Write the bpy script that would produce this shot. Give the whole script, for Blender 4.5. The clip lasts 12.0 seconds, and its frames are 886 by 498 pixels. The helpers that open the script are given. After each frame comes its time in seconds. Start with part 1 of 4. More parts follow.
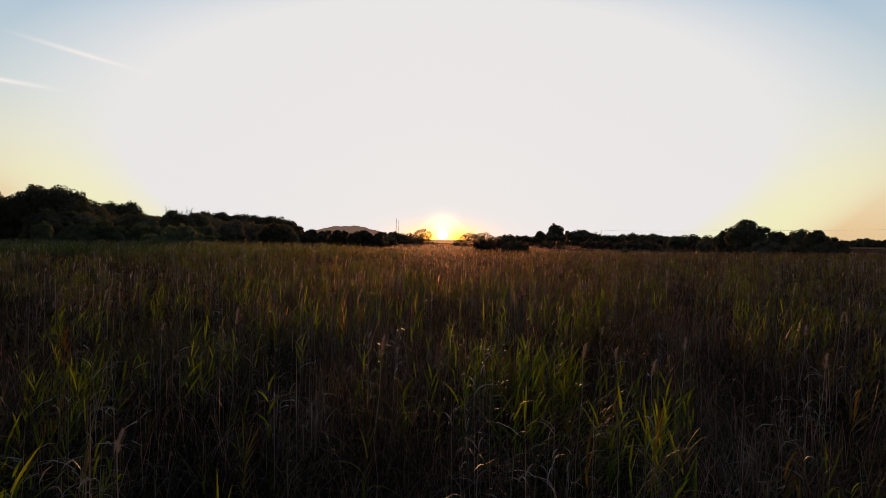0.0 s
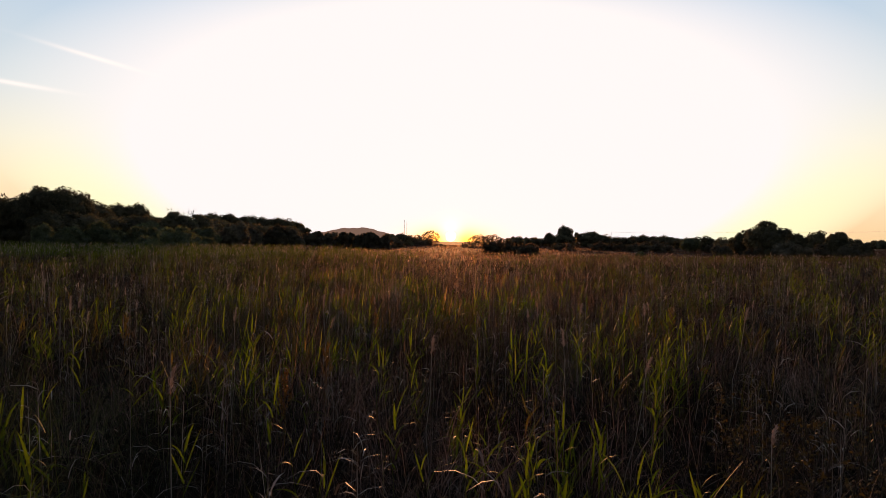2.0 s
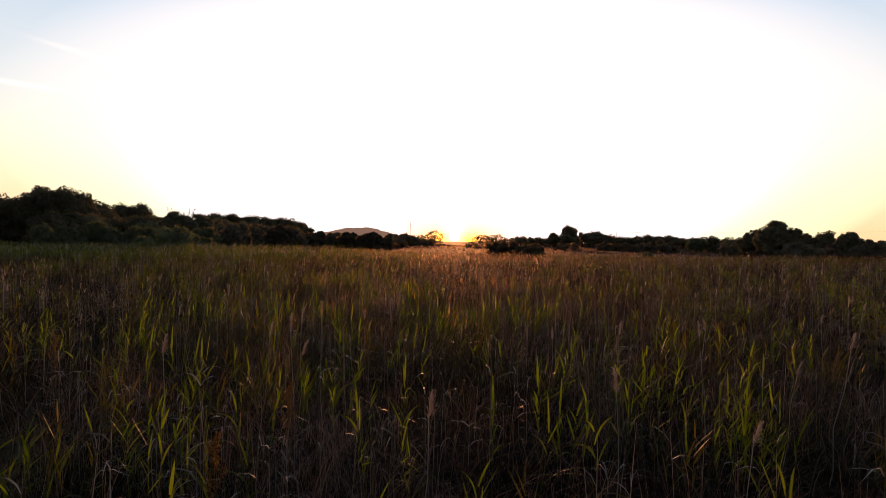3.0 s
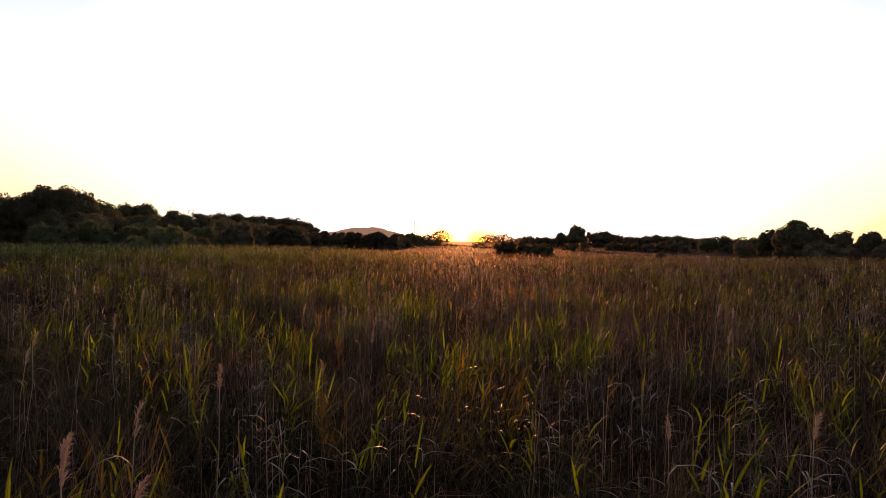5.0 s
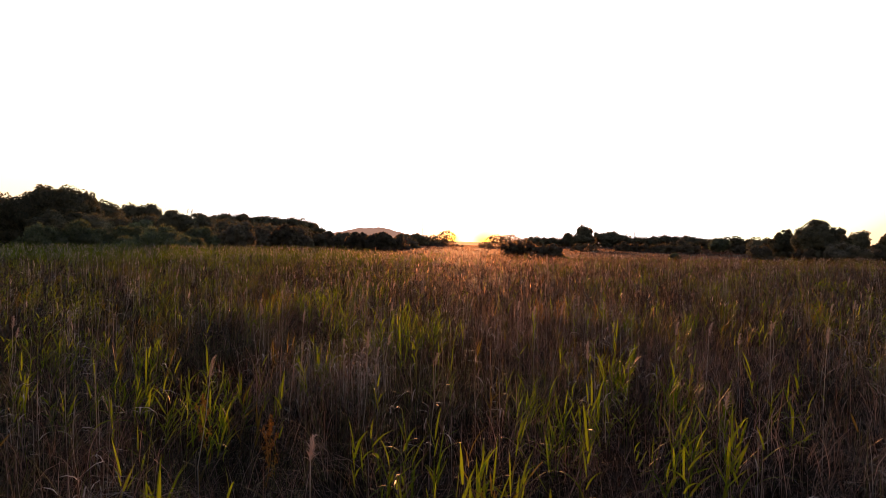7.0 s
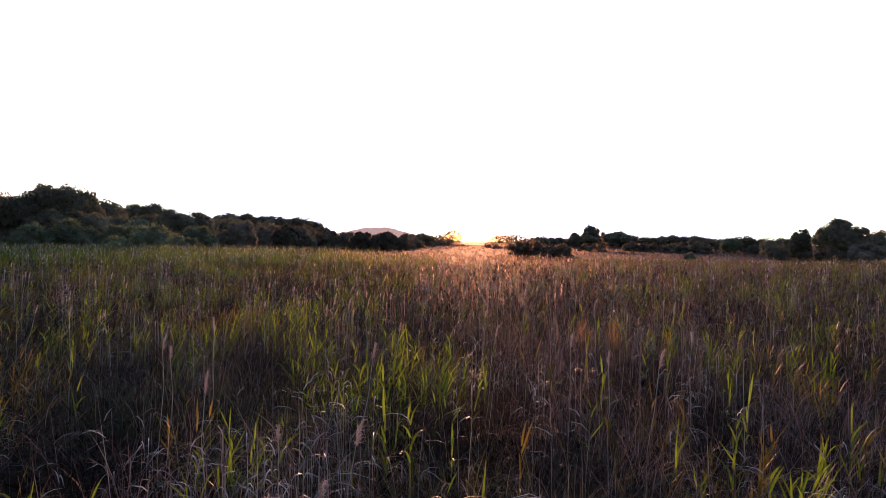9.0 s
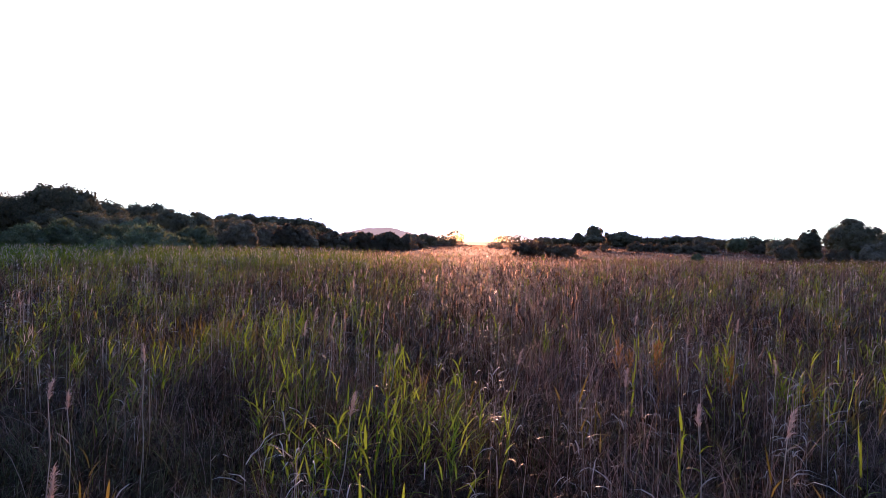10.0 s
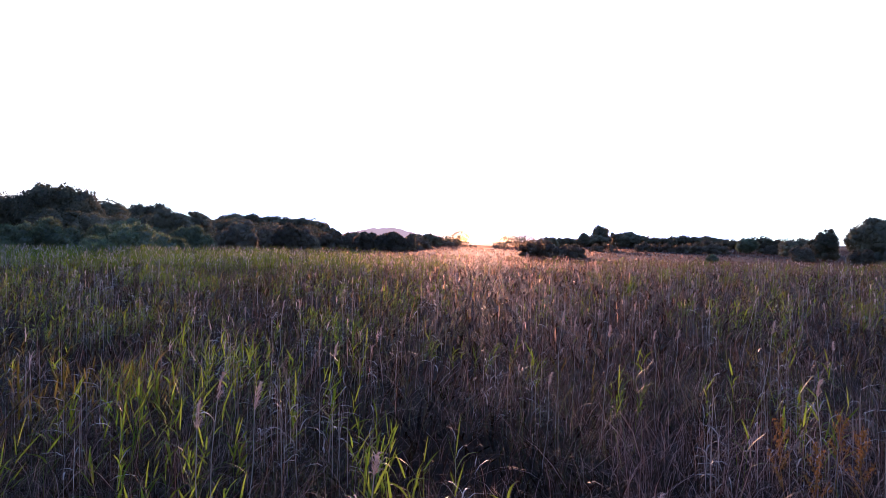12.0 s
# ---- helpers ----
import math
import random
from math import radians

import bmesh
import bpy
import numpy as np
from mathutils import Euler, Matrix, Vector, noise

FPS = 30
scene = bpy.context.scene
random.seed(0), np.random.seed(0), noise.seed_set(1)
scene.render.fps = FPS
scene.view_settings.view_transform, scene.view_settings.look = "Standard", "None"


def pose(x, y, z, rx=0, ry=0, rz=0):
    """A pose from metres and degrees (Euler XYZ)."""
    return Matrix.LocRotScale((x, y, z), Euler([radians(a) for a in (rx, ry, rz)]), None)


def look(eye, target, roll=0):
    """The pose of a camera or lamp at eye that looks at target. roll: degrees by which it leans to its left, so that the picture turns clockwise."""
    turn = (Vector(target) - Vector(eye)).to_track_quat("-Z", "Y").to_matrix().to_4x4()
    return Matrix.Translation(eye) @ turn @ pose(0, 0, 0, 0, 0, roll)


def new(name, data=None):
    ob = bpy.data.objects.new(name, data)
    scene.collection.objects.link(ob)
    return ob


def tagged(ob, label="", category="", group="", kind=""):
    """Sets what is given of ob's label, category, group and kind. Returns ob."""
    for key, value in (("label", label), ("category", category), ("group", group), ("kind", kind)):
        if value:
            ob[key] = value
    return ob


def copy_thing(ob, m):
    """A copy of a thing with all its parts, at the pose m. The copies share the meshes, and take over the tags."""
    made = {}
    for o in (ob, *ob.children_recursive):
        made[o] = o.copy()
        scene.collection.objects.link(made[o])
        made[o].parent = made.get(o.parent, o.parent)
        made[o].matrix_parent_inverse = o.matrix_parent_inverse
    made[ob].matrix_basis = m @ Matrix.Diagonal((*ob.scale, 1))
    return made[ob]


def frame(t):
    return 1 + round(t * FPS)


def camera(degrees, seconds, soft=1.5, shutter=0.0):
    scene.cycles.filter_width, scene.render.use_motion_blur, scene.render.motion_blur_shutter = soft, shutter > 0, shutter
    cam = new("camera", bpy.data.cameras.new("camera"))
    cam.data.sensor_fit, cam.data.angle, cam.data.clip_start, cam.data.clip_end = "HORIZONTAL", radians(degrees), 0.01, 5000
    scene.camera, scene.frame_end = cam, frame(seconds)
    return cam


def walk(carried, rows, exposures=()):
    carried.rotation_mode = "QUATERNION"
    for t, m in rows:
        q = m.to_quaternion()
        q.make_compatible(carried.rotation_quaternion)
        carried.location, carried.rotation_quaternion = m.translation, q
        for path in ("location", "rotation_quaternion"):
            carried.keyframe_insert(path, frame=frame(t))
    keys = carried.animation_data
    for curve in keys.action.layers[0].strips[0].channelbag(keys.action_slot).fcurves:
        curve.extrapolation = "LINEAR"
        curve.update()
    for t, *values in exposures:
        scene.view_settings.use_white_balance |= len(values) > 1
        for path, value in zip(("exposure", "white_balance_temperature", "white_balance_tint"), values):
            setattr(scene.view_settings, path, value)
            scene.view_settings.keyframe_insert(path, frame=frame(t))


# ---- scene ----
cam = camera(73.75, 12.0, soft=0.8)
PATH = [
    (0, pose(0.000, 0.000, 2.950, 89.074, -0.601, 0.010)),
    (0.5, pose(0.008, 1.122, 2.969, 89.146, -0.603, 0.217)),
    (1, pose(0.010, 2.244, 2.988, 89.206, -0.604, 0.421)),
    (1.5, pose(0.008, 3.367, 3.005, 89.236, -0.605, 0.618)),
    (2, pose(-0.001, 4.490, 3.022, 89.242, -0.607, 0.803)),
    (2.5, pose(-0.014, 5.613, 3.038, 89.238, -0.608, 0.982)),
    (3, pose(-0.033, 6.736, 3.053, 89.232, -0.609, 1.153)),
    (5, pose(-0.161, 11.232, 3.105, 89.209, -0.615, 1.780)),
    (5.5, pose(-0.206, 12.357, 3.116, 89.215, -0.616, 1.931)),
    (6, pose(-0.256, 13.482, 3.126, 89.223, -0.617, 2.072)),
    (6.5, pose(-0.312, 14.607, 3.136, 89.225, -0.618, 2.210)),
    (7, pose(-0.373, 15.732, 3.144, 89.224, -0.620, 2.348)),
    (9, pose(-0.671, 20.236, 3.169, 89.202, -0.625, 2.887)),
    (9.5, pose(-0.759, 21.363, 3.174, 89.203, -0.626, 3.021)),
    (10, pose(-0.852, 22.490, 3.177, 89.208, -0.628, 3.144)),
    (10.5, pose(-0.950, 23.617, 3.179, 89.208, -0.629, 3.256)),
    (11, pose(-1.054, 24.744, 3.181, 89.214, -0.630, 3.363)),
    (11.5, pose(-1.163, 25.872, 3.182, 89.220, -0.632, 3.464)),
    (12, pose(-1.277, 27.000, 3.182, 89.225, -0.633, 3.561)),
]
walk(cam, PATH, [(0, -0.55, 6950, 15), (3, -0.06, 7600, 24), (5, 0.28, 8300, 28), (7, 0.64, 7700, 30), (9, 1.22, 5700, 29), (12, 1.58, 4650, 29)])

# ---------------------------------------------------------------- sky and sun
SUN_ELEVATION = radians(2.6)
sun_lamp = bpy.data.lights.new("sun", "SUN")
sun_lamp.energy, sun_lamp.angle, sun_lamp.color = 4.3, radians(0.6), (1.0, 0.45, 0.18)
sun = new("sun", sun_lamp)
sun.matrix_world = look((0, 60, 60 * math.tan(SUN_ELEVATION)), (0, 0, 0))

world = bpy.data.worlds.new("evening_sky")
scene.world = world
world.use_nodes = True
W = world.node_tree
W.nodes.clear()


def wmath(op, a, b=None, clamp=False):
    n = W.nodes.new("ShaderNodeMath")
    n.operation, n.use_clamp = op, clamp
    for i, v in enumerate((a, b)):
        if v is None:
            continue
        if isinstance(v, (int, float)):
            n.inputs[i].default_value = v
        else:
            W.links.new(v, n.inputs[i])
    return n.outputs[0]


def wramp(value, stops):
    n = W.nodes.new("ShaderNodeValToRGB")
    e = n.color_ramp.elements
    while len(e) < len(stops):
        e.new(0.5)
    for el, (p, c) in zip(e, stops):
        el.position, el.color = p, (*c, 1)
    W.links.new(value, n.inputs[0])
    return n.outputs[0]


def wmix(kind, fac, a, b):
    n = W.nodes.new("ShaderNodeMix")
    n.data_type, n.blend_type = "RGBA", kind
    for i, v in ((0, fac), (6, a), (7, b)):
        if isinstance(v, (int, float)):
            n.inputs[i].default_value = v
        elif isinstance(v, tuple):
            n.inputs[i].default_value = (*v, 1)
        else:
            W.links.new(v, n.inputs[i])
    return n.outputs[2]


coord = W.nodes.new("ShaderNodeTexCoord")
split = W.nodes.new("ShaderNodeSeparateXYZ")
W.links.new(coord.outputs["Generated"], split.inputs[0])
dx, dy, dz = split.outputs
# clear evening sky: warm band low down, blue higher up, dimmer away from the sun
height = wmath("MULTIPLY", wmath("MAXIMUM", dz, 0.0), 1.0)
clear = wramp(height, [(0.0, (0.78, 0.58, 0.32)), (0.04, (0.83, 0.67, 0.42)), (0.085, (0.82, 0.77, 0.54)), (0.14, (0.73, 0.77, 0.67)),
                       (0.21, (0.58, 0.71, 0.76)), (0.34, (0.42, 0.60, 0.76)), (0.55, (0.15, 0.21, 0.34)), (1.0, (0.066, 0.095, 0.165))])
facing = wmath("ADD", wmath("MULTIPLY", dy, 0.38), 0.62)
clear = wmix("MULTIPLY", 1.0, clear, facing)
# the sun's broad aureole
ex = wmath("POWER", wmath("ABSOLUTE", wmath("DIVIDE", dx, 0.50)), 2.0)
ez = wmath("POWER", wmath("ABSOLUTE", wmath("DIVIDE", wmath("SUBTRACT", dz, 0.155), 0.235)), 2.0)
away = wmath("MULTIPLY", wmath("MAXIMUM", wmath("MULTIPLY", dy, -1.0), 0.0), 12.0)
ring = wmath("ADD", wmath("ADD", ex, ez), away)
aureole = wmath("SUBTRACT", 1.0, wmath("MULTIPLY", wmath("SUBTRACT", ring, 0.90), 1.5), True)
bright = wmix("MIX", aureole, clear, (0.76, 0.80, 0.825))
# clear yellow where the aureole fades out low over the land
fringe = wmath("MULTIPLY", wmath("MULTIPLY", aureole, wmath("SUBTRACT", 1.0, aureole)), wmath("EXPONENT", wmath("MULTIPLY", wmath("POWER", wmath("DIVIDE", height, 0.12), 2.0), -1.0)))
bright = wmix("MIX", wmath("MULTIPLY", fringe, 3.2, True), bright, (0.83, 0.89, 0.53))
# two thin streaks of high cloud
def streak(x0, z0, slope, thick, long):
    off = wmath("SUBTRACT", wmath("SUBTRACT", dz, z0), wmath("MULTIPLY", wmath("SUBTRACT", dx, x0), slope))
    a = wmath("POWER", wmath("ABSOLUTE", wmath("DIVIDE", off, thick)), 2.0)
    b = wmath("POWER", wmath("ABSOLUTE", wmath("DIVIDE", wmath("SUBTRACT", dx, x0), long)), 2.0)
    return wmath("MULTIPLY", wmath("EXPONENT", wmath("MULTIPLY", wmath("ADD", a, b), -1.0)), wmath("GREATER_THAN", dy, 0.0))


cloud = wmath("ADD", streak(-0.50, 0.252, -0.20, 0.0028, 0.045), streak(-0.585, 0.205, -0.06, 0.0028, 0.04))
bright = wmix("MIX", wmath("MULTIPLY", cloud, 0.8, True), bright, (0.86, 0.86, 0.84))
# the low sun itself, with its close glow
toward = W.nodes.new("ShaderNodeVectorMath")
toward.operation = "DOT_PRODUCT"
toward.inputs[1].default_value = Vector((-0.001, 1.0, 0.0085)).normalized()
W.links.new(coord.outputs["Generated"], toward.inputs[0])
cosine = toward.outputs["Value"]
disc = wmath("GREATER_THAN", cosine, math.cos(radians(0.45)))
low = wmath("ADD", wmath("POWER", wmath("ABSOLUTE", wmath("DIVIDE", dx, 0.060)), 2.0), wmath("POWER", wmath("ABSOLUTE", wmath("DIVIDE", dz, 0.021)), 2.0))
haze = wmath("MULTIPLY", wmath("EXPONENT", wmath("MULTIPLY", low, -1.0)), wmath("GREATER_THAN", dy, 0.0))
bright = wmix("MIX", wmath("MULTIPLY", haze, 1.15, True), bright, (2.8, 1.15, 0.04))
close = wmath("EXPONENT", wmath("MULTIPLY", wmath("SUBTRACT", cosine, 1.0), 5200.0))
bright = wmix("ADD", close, bright, (4.0, 2.6, 0.7))
bright = wmix("ADD", disc, bright, (30.0, 22.0, 11.0))
air = W.nodes.new("ShaderNodeTexSky")
air.sky_type, air.sun_disc = "NISHITA", False
air.sun_elevation, air.sun_rotation = SUN_ELEVATION, 0.0
bright = wmix("ADD", 0.0014, bright, air.outputs[0])
# the sunward half of the sky is the brighter one
gain = wmath("ADD", 1.0, wmath("MULTIPLY", wmath("MULTIPLY", wmath("SUBTRACT", dy, 0.2), 2.0, True), 0.47))
bright = wmix("MULTIPLY", 1.0, bright, gain)
back = W.nodes.new("ShaderNodeBackground")
W.links.new(bright, back.inputs[0])
back.inputs[1].default_value = 1.0
wout = W.nodes.new("ShaderNodeOutputWorld")
W.links.new(back.outputs[0], wout.inputs[0])


# ---------------------------------------------------------------- materials
def leafy(name, dark, light, glow, sheen=0.45, through_light=0.4, scale=3.0, rare=1.0, gloss=0.12, fuzz=0.1, vary=0.0, spread=1.25):
    """A leaf: two colours that vary from leaf to leaf and in patches, light passing through it."""
    m = bpy.data.materials.new(name)
    m.use_nodes = True
    t = m.node_tree
    t.nodes.clear()
    out = t.nodes.new("ShaderNodeOutputMaterial")
    geo = t.nodes.new("ShaderNodeNewGeometry")
    pos = t.nodes.new("ShaderNodeTexCoord")
    big = t.nodes.new("ShaderNodeTexNoise")
    big.inputs["Scale"].default_value, big.inputs["Detail"].default_value = scale, 3
    t.links.new(pos.outputs["Object"], big.inputs["Vector"])
    add = t.nodes.new("ShaderNodeMath")
    add.operation = "MULTIPLY_ADD"
    add.inputs[1].default_value, add.use_clamp = 0.65, True
    t.links.new(geo.outputs["Random Per Island"], add.inputs[0])
    less = t.nodes.new("ShaderNodeMath")
    less.operation = "MULTIPLY_ADD"
    less.inputs[1].default_value, less.inputs[2].default_value = 1.3, -0.5
    t.links.new(big.outputs["Fac"], less.inputs[0])
    t.links.new(less.outputs[0], add.inputs[2])
    few = t.nodes.new("ShaderNodeMath")
    few.operation = "POWER"
    few.inputs[1].default_value = rare
    t.links.new(add.outputs[0], few.inputs[0])
    col = t.nodes.new("ShaderNodeMix")
    col.data_type = "RGBA"
    col.inputs[6].default_value, col.inputs[7].default_value = (*dark, 1), (*light, 1)
    t.links.new(few.outputs[0], col.inputs[0])
    if vary:
        # each tree has its own tone
        info = t.nodes.new("ShaderNodeObjectInfo")
        tone = t.nodes.new("ShaderNodeMapRange")
        tone.inputs["To Min"].default_value, tone.inputs["To Max"].default_value = 1 - vary, 1 + vary
        t.links.new(info.outputs["Random"], tone.inputs["Value"])
        toned = t.nodes.new("ShaderNodeMix")
        toned.data_type, toned.blend_type = "RGBA", "MULTIPLY"
        toned.inputs[0].default_value = 1.0
        t.links.new(col.outputs[2], toned.inputs[6])
        t.links.new(tone.outputs[0], toned.inputs[7])
        col = toned
    bsdf = t.nodes.new("ShaderNodeBsdfPrincipled")
    bsdf.inputs["Roughness"].default_value = sheen
    bsdf.inputs["Specular IOR Level"].default_value = gloss
    t.links.new(col.outputs[2], bsdf.inputs["Base Color"])
    lit = t.nodes.new("ShaderNodeBsdfTranslucent")
    tint = t.nodes.new("ShaderNodeMix")
    tint.data_type, tint.blend_type = "RGBA", "MULTIPLY"
    tint.inputs[0].default_value, tint.inputs[7].default_value = 1.0, (*glow, 1)
    t.links.new(col.outputs[2], tint.inputs[6])
    t.links.new(tint.outputs[2], lit.inputs["Color"])
    mix = t.nodes.new("ShaderNodeMixShader")
    mix.inputs[0].default_value = through_light
    t.links.new(bsdf.outputs[0], mix.inputs[1])
    t.links.new(lit.outputs[0], mix.inputs[2])
    # fine hairs and thin edges that pass low sunlight almost straight on
    hair = t.nodes.new("ShaderNodeBsdfRefraction")
    hair.inputs["Roughness"].default_value, hair.inputs["IOR"].default_value = 0.8, spread
    hair.inputs["Color"].default_value = (0.54, 0.35, 0.23, 1)
    both = t.nodes.new("ShaderNodeMixShader")
    thin = t.nodes.new("ShaderNodeMath")
    thin.operation, thin.use_clamp = "MULTIPLY", True
    thin.inputs[1].default_value = fuzz * (1 + 0.6 * rare)
    t.links.new(few.outputs[0], thin.inputs[0])
    t.links.new(thin.outputs[0], both.inputs[0])
    t.links.new(mix.outputs[0], both.inputs[1])
    t.links.new(hair.outputs[0], both.inputs[2])
    t.links.new(both.outputs[0], out.inputs["Surface"])
    return m


def rough(name, a, b, scale, bump=0.4, roughness=0.9):
    m = bpy.data.materials.new(name)
    m.use_nodes = True
    t = m.node_tree
    bsdf = t.nodes["Principled BSDF"]
    bsdf.inputs["Roughness"].default_value = roughness
    bsdf.inputs["Specular IOR Level"].default_value = 0.0
    pos = t.nodes.new("ShaderNodeTexCoord")
    n1, n2 = t.nodes.new("ShaderNodeTexNoise"), t.nodes.new("ShaderNodeTexNoise")
    n1.inputs["Scale"].default_value, n1.inputs["Detail"].default_value = scale, 8
    n2.inputs["Scale"].default_value, n2.inputs["Detail"].default_value = scale * 0.07, 4
    for n in (n1, n2):
        t.links.new(pos.outputs["Object"], n.inputs["Vector"])
    av = t.nodes.new("ShaderNodeMath")
    av.operation = "ADD"
    t.links.new(n1.outputs["Fac"], av.inputs[0])
    t.links.new(n2.outputs["Fac"], av.inputs[1])
    r = t.nodes.new("ShaderNodeMapRange")
    r.inputs[1].default_value, r.inputs[2].default_value = 0.7, 1.3
    t.links.new(av.outputs[0], r.inputs[0])
    col = t.nodes.new("ShaderNodeMix")
    col.data_type = "RGBA"
    col.inputs[6].default_value, col.inputs[7].default_value = (*a, 1), (*b, 1)
    t.links.new(r.outputs[0], col.inputs[0])
    t.links.new(col.outputs[2], bsdf.inputs["Base Color"])
    bp = t.nodes.new("ShaderNodeBump")
    bp.inputs["Strength"].default_value = bump
    t.links.new(n1.outputs["Fac"], bp.inputs["Height"])
    t.links.new(bp.outputs[0], bsdf.inputs["Normal"])
    return m


M_SEDGE = leafy("dry_sedge", (0.026, 0.020, 0.018), (0.43, 0.345, 0.315), (1.3, 0.85, 0.6), 0.6, 0.16, 0.5, 2.1, 0.03, 0.12)
M_GREEN = leafy("green_sedge", (0.016, 0.024, 0.014), (0.150, 0.170, 0.100), (1.5, 1.4, 0.6), 0.6, 0.24, 0.5, 1.8, 0.03, 0.06)
# darker version of the dry sedge, shade included in its colour
M_SHADED_SEDGE = leafy("shaded_sedge", (0.010, 0.008, 0.006), (0.17, 0.130, 0.092), (1.3, 0.85, 0.5), 0.6, 0.14, 0.5, 2.2, 0.05, 0.14)
# leaves low in the bed, the deep shade there put into their colour
M_LOW_SHADE = leafy("low_shade_leaves", (0.010, 0.008, 0.007), (0.045, 0.034, 0.026), (1.0, 0.8, 0.5), 0.8, 0.1, 0.8, 1.5, 0.02, 0.05)
M_STALK = leafy("bleached_reed_stalk", (0.13, 0.118, 0.106), (0.46, 0.425, 0.39), (1.2, 0.9, 0.7), 0.5, 0.08, 2.0, 1.2, 0.06, 0.02)
M_REED = leafy("green_reed_leaf", (0.022, 0.040, 0.008), (0.118, 0.148, 0.024), (2.2, 2.3, 0.7), 0.5, 0.54, 0.7, 1.5, 0.08, 0.04)
M_DULL = leafy("yellowing_reed_leaf", (0.024, 0.028, 0.010), (0.130, 0.115, 0.042), (1.8, 1.5, 0.6), 0.5, 0.40, 0.5, 1.4, 0.08, 0.06)
M_PLUME = leafy("reed_plume", (0.30, 0.25, 0.23), (0.56, 0.48, 0.45), (1.1, 0.95, 0.85), 0.8, 0.2, 4.0, 1.0, 0.03, 0.12)
M_DOCK = leafy("rusty_dock_seed", (0.09, 0.055, 0.016), (0.28, 0.180, 0.052), (1.5, 0.9, 0.5), 0.7, 0.2, 6.0, 1.0, 0.05, 0.06)
M_OAK = leafy("oak_leaf", (0.078, 0.082, 0.060), (0.170, 0.166, 0.114), (1.5, 1.35, 0.7), 0.8, 0.20, 0.25, 1.0, 0.01, 0.05, 0.36, 1.25)
M_THORN = leafy("hawthorn_leaf", (0.080, 0.078, 0.064), (0.185, 0.170, 0.128), (1.5, 1.35, 0.7), 0.8, 0.20, 0.25, 1.0, 0.01, 0.05, 0.40, 1.25)
M_WILLOW = leafy("willow_leaf", (0.074, 0.096, 0.072), (0.170, 0.198, 0.128), (1.4, 1.4, 0.6), 0.8, 0.24, 0.4, 1.0, 0.02, 0.04, 0.24, 1.25)
M_SHRUB = leafy("bronze_shrub_leaf", (0.030, 0.026, 0.012), (0.095, 0.075, 0.026), (1.4, 1.2, 0.5), 0.6, 0.3, 3.0)
M_MEADOW = leafy("meadow_grass", (0.050, 0.036, 0.034), (0.110, 0.080, 0.072), (1.2, 0.8, 0.55), 0.8, 0.10, 0.06, 1.0, 0.02, 0.06)
M_BARK = rough("bark", (0.035, 0.026, 0.02), (0.10, 0.08, 0.06), 9.0, 0.8)
M_GROUND = rough("peaty_ground", (0.010, 0.008, 0.006), (0.028, 0.021, 0.014), 2.5, 0.6)
M_GROUND.node_tree.nodes["Principled BSDF"].inputs["Specular IOR Level"].default_value = 0.012
M_STEEL = rough("weathered_steel", (0.10, 0.10, 0.10), (0.2, 0.2, 0.2), 5.0, 0.1, 0.6)
M_POLE = rough("tarred_pole", (0.05, 0.04, 0.03), (0.12, 0.10, 0.08), 6.0, 0.3)

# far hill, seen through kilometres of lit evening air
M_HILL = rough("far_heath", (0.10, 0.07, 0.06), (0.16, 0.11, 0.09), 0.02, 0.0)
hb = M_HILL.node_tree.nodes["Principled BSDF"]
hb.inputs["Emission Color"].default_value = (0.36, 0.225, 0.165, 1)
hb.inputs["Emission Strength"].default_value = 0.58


# ---------------------------------------------------------------- mesh helpers
def part(name, mesh, material, parent=None, label=""):
    ob = new(name, mesh)
    if material and not mesh.materials:
        mesh.materials.append(material)
    ob.parent = parent
    if label:
        tagged(ob, label)
    return ob


def mesh_np(name, verts, faces, materials=None, index=None):
    """A mesh from arrays: verts (n, 3) and a list of face arrays, each (m, 3) or (m, 4)."""
    me = bpy.data.meshes.new(name)
    faces = [f for f in faces if len(f)]
    me.vertices.add(len(verts))
    me.vertices.foreach_set("co", np.ascontiguousarray(verts, dtype=np.float32).ravel())
    loops = np.concatenate([f.ravel() for f in faces]).astype(np.int32)
    totals = np.concatenate([np.full(len(f), f.shape[1]) for f in faces]).astype(np.int32)
    me.loops.add(len(loops))
    me.loops.foreach_set("vertex_index", loops)
    me.polygons.add(len(totals))
    me.polygons.foreach_set("loop_start", np.concatenate([[0], np.cumsum(totals)[:-1]]).astype(np.int32))
    for m in materials or ():
        me.materials.append(m)
    if index is not None:
        me.polygons.foreach_set("material_index", np.concatenate(index).astype(np.int32))
    me.update(calc_edges=True)
    return me


class Pile:
    """Collects arrays of vertices and faces for one mesh."""

    def __init__(self):
        self.v, self.f, self.m, self.n = [], [], [], 0

    def add(self, verts, faces, mat=0):
        self.v.append(verts)
        for f in faces:
            self.f.append(f + self.n)
            self.m.append(np.full(len(f), mat))
        self.n += len(verts)

    def mesh(self, name, materials):
        return mesh_np(name, np.concatenate(self.v), self.f, materials, self.m)


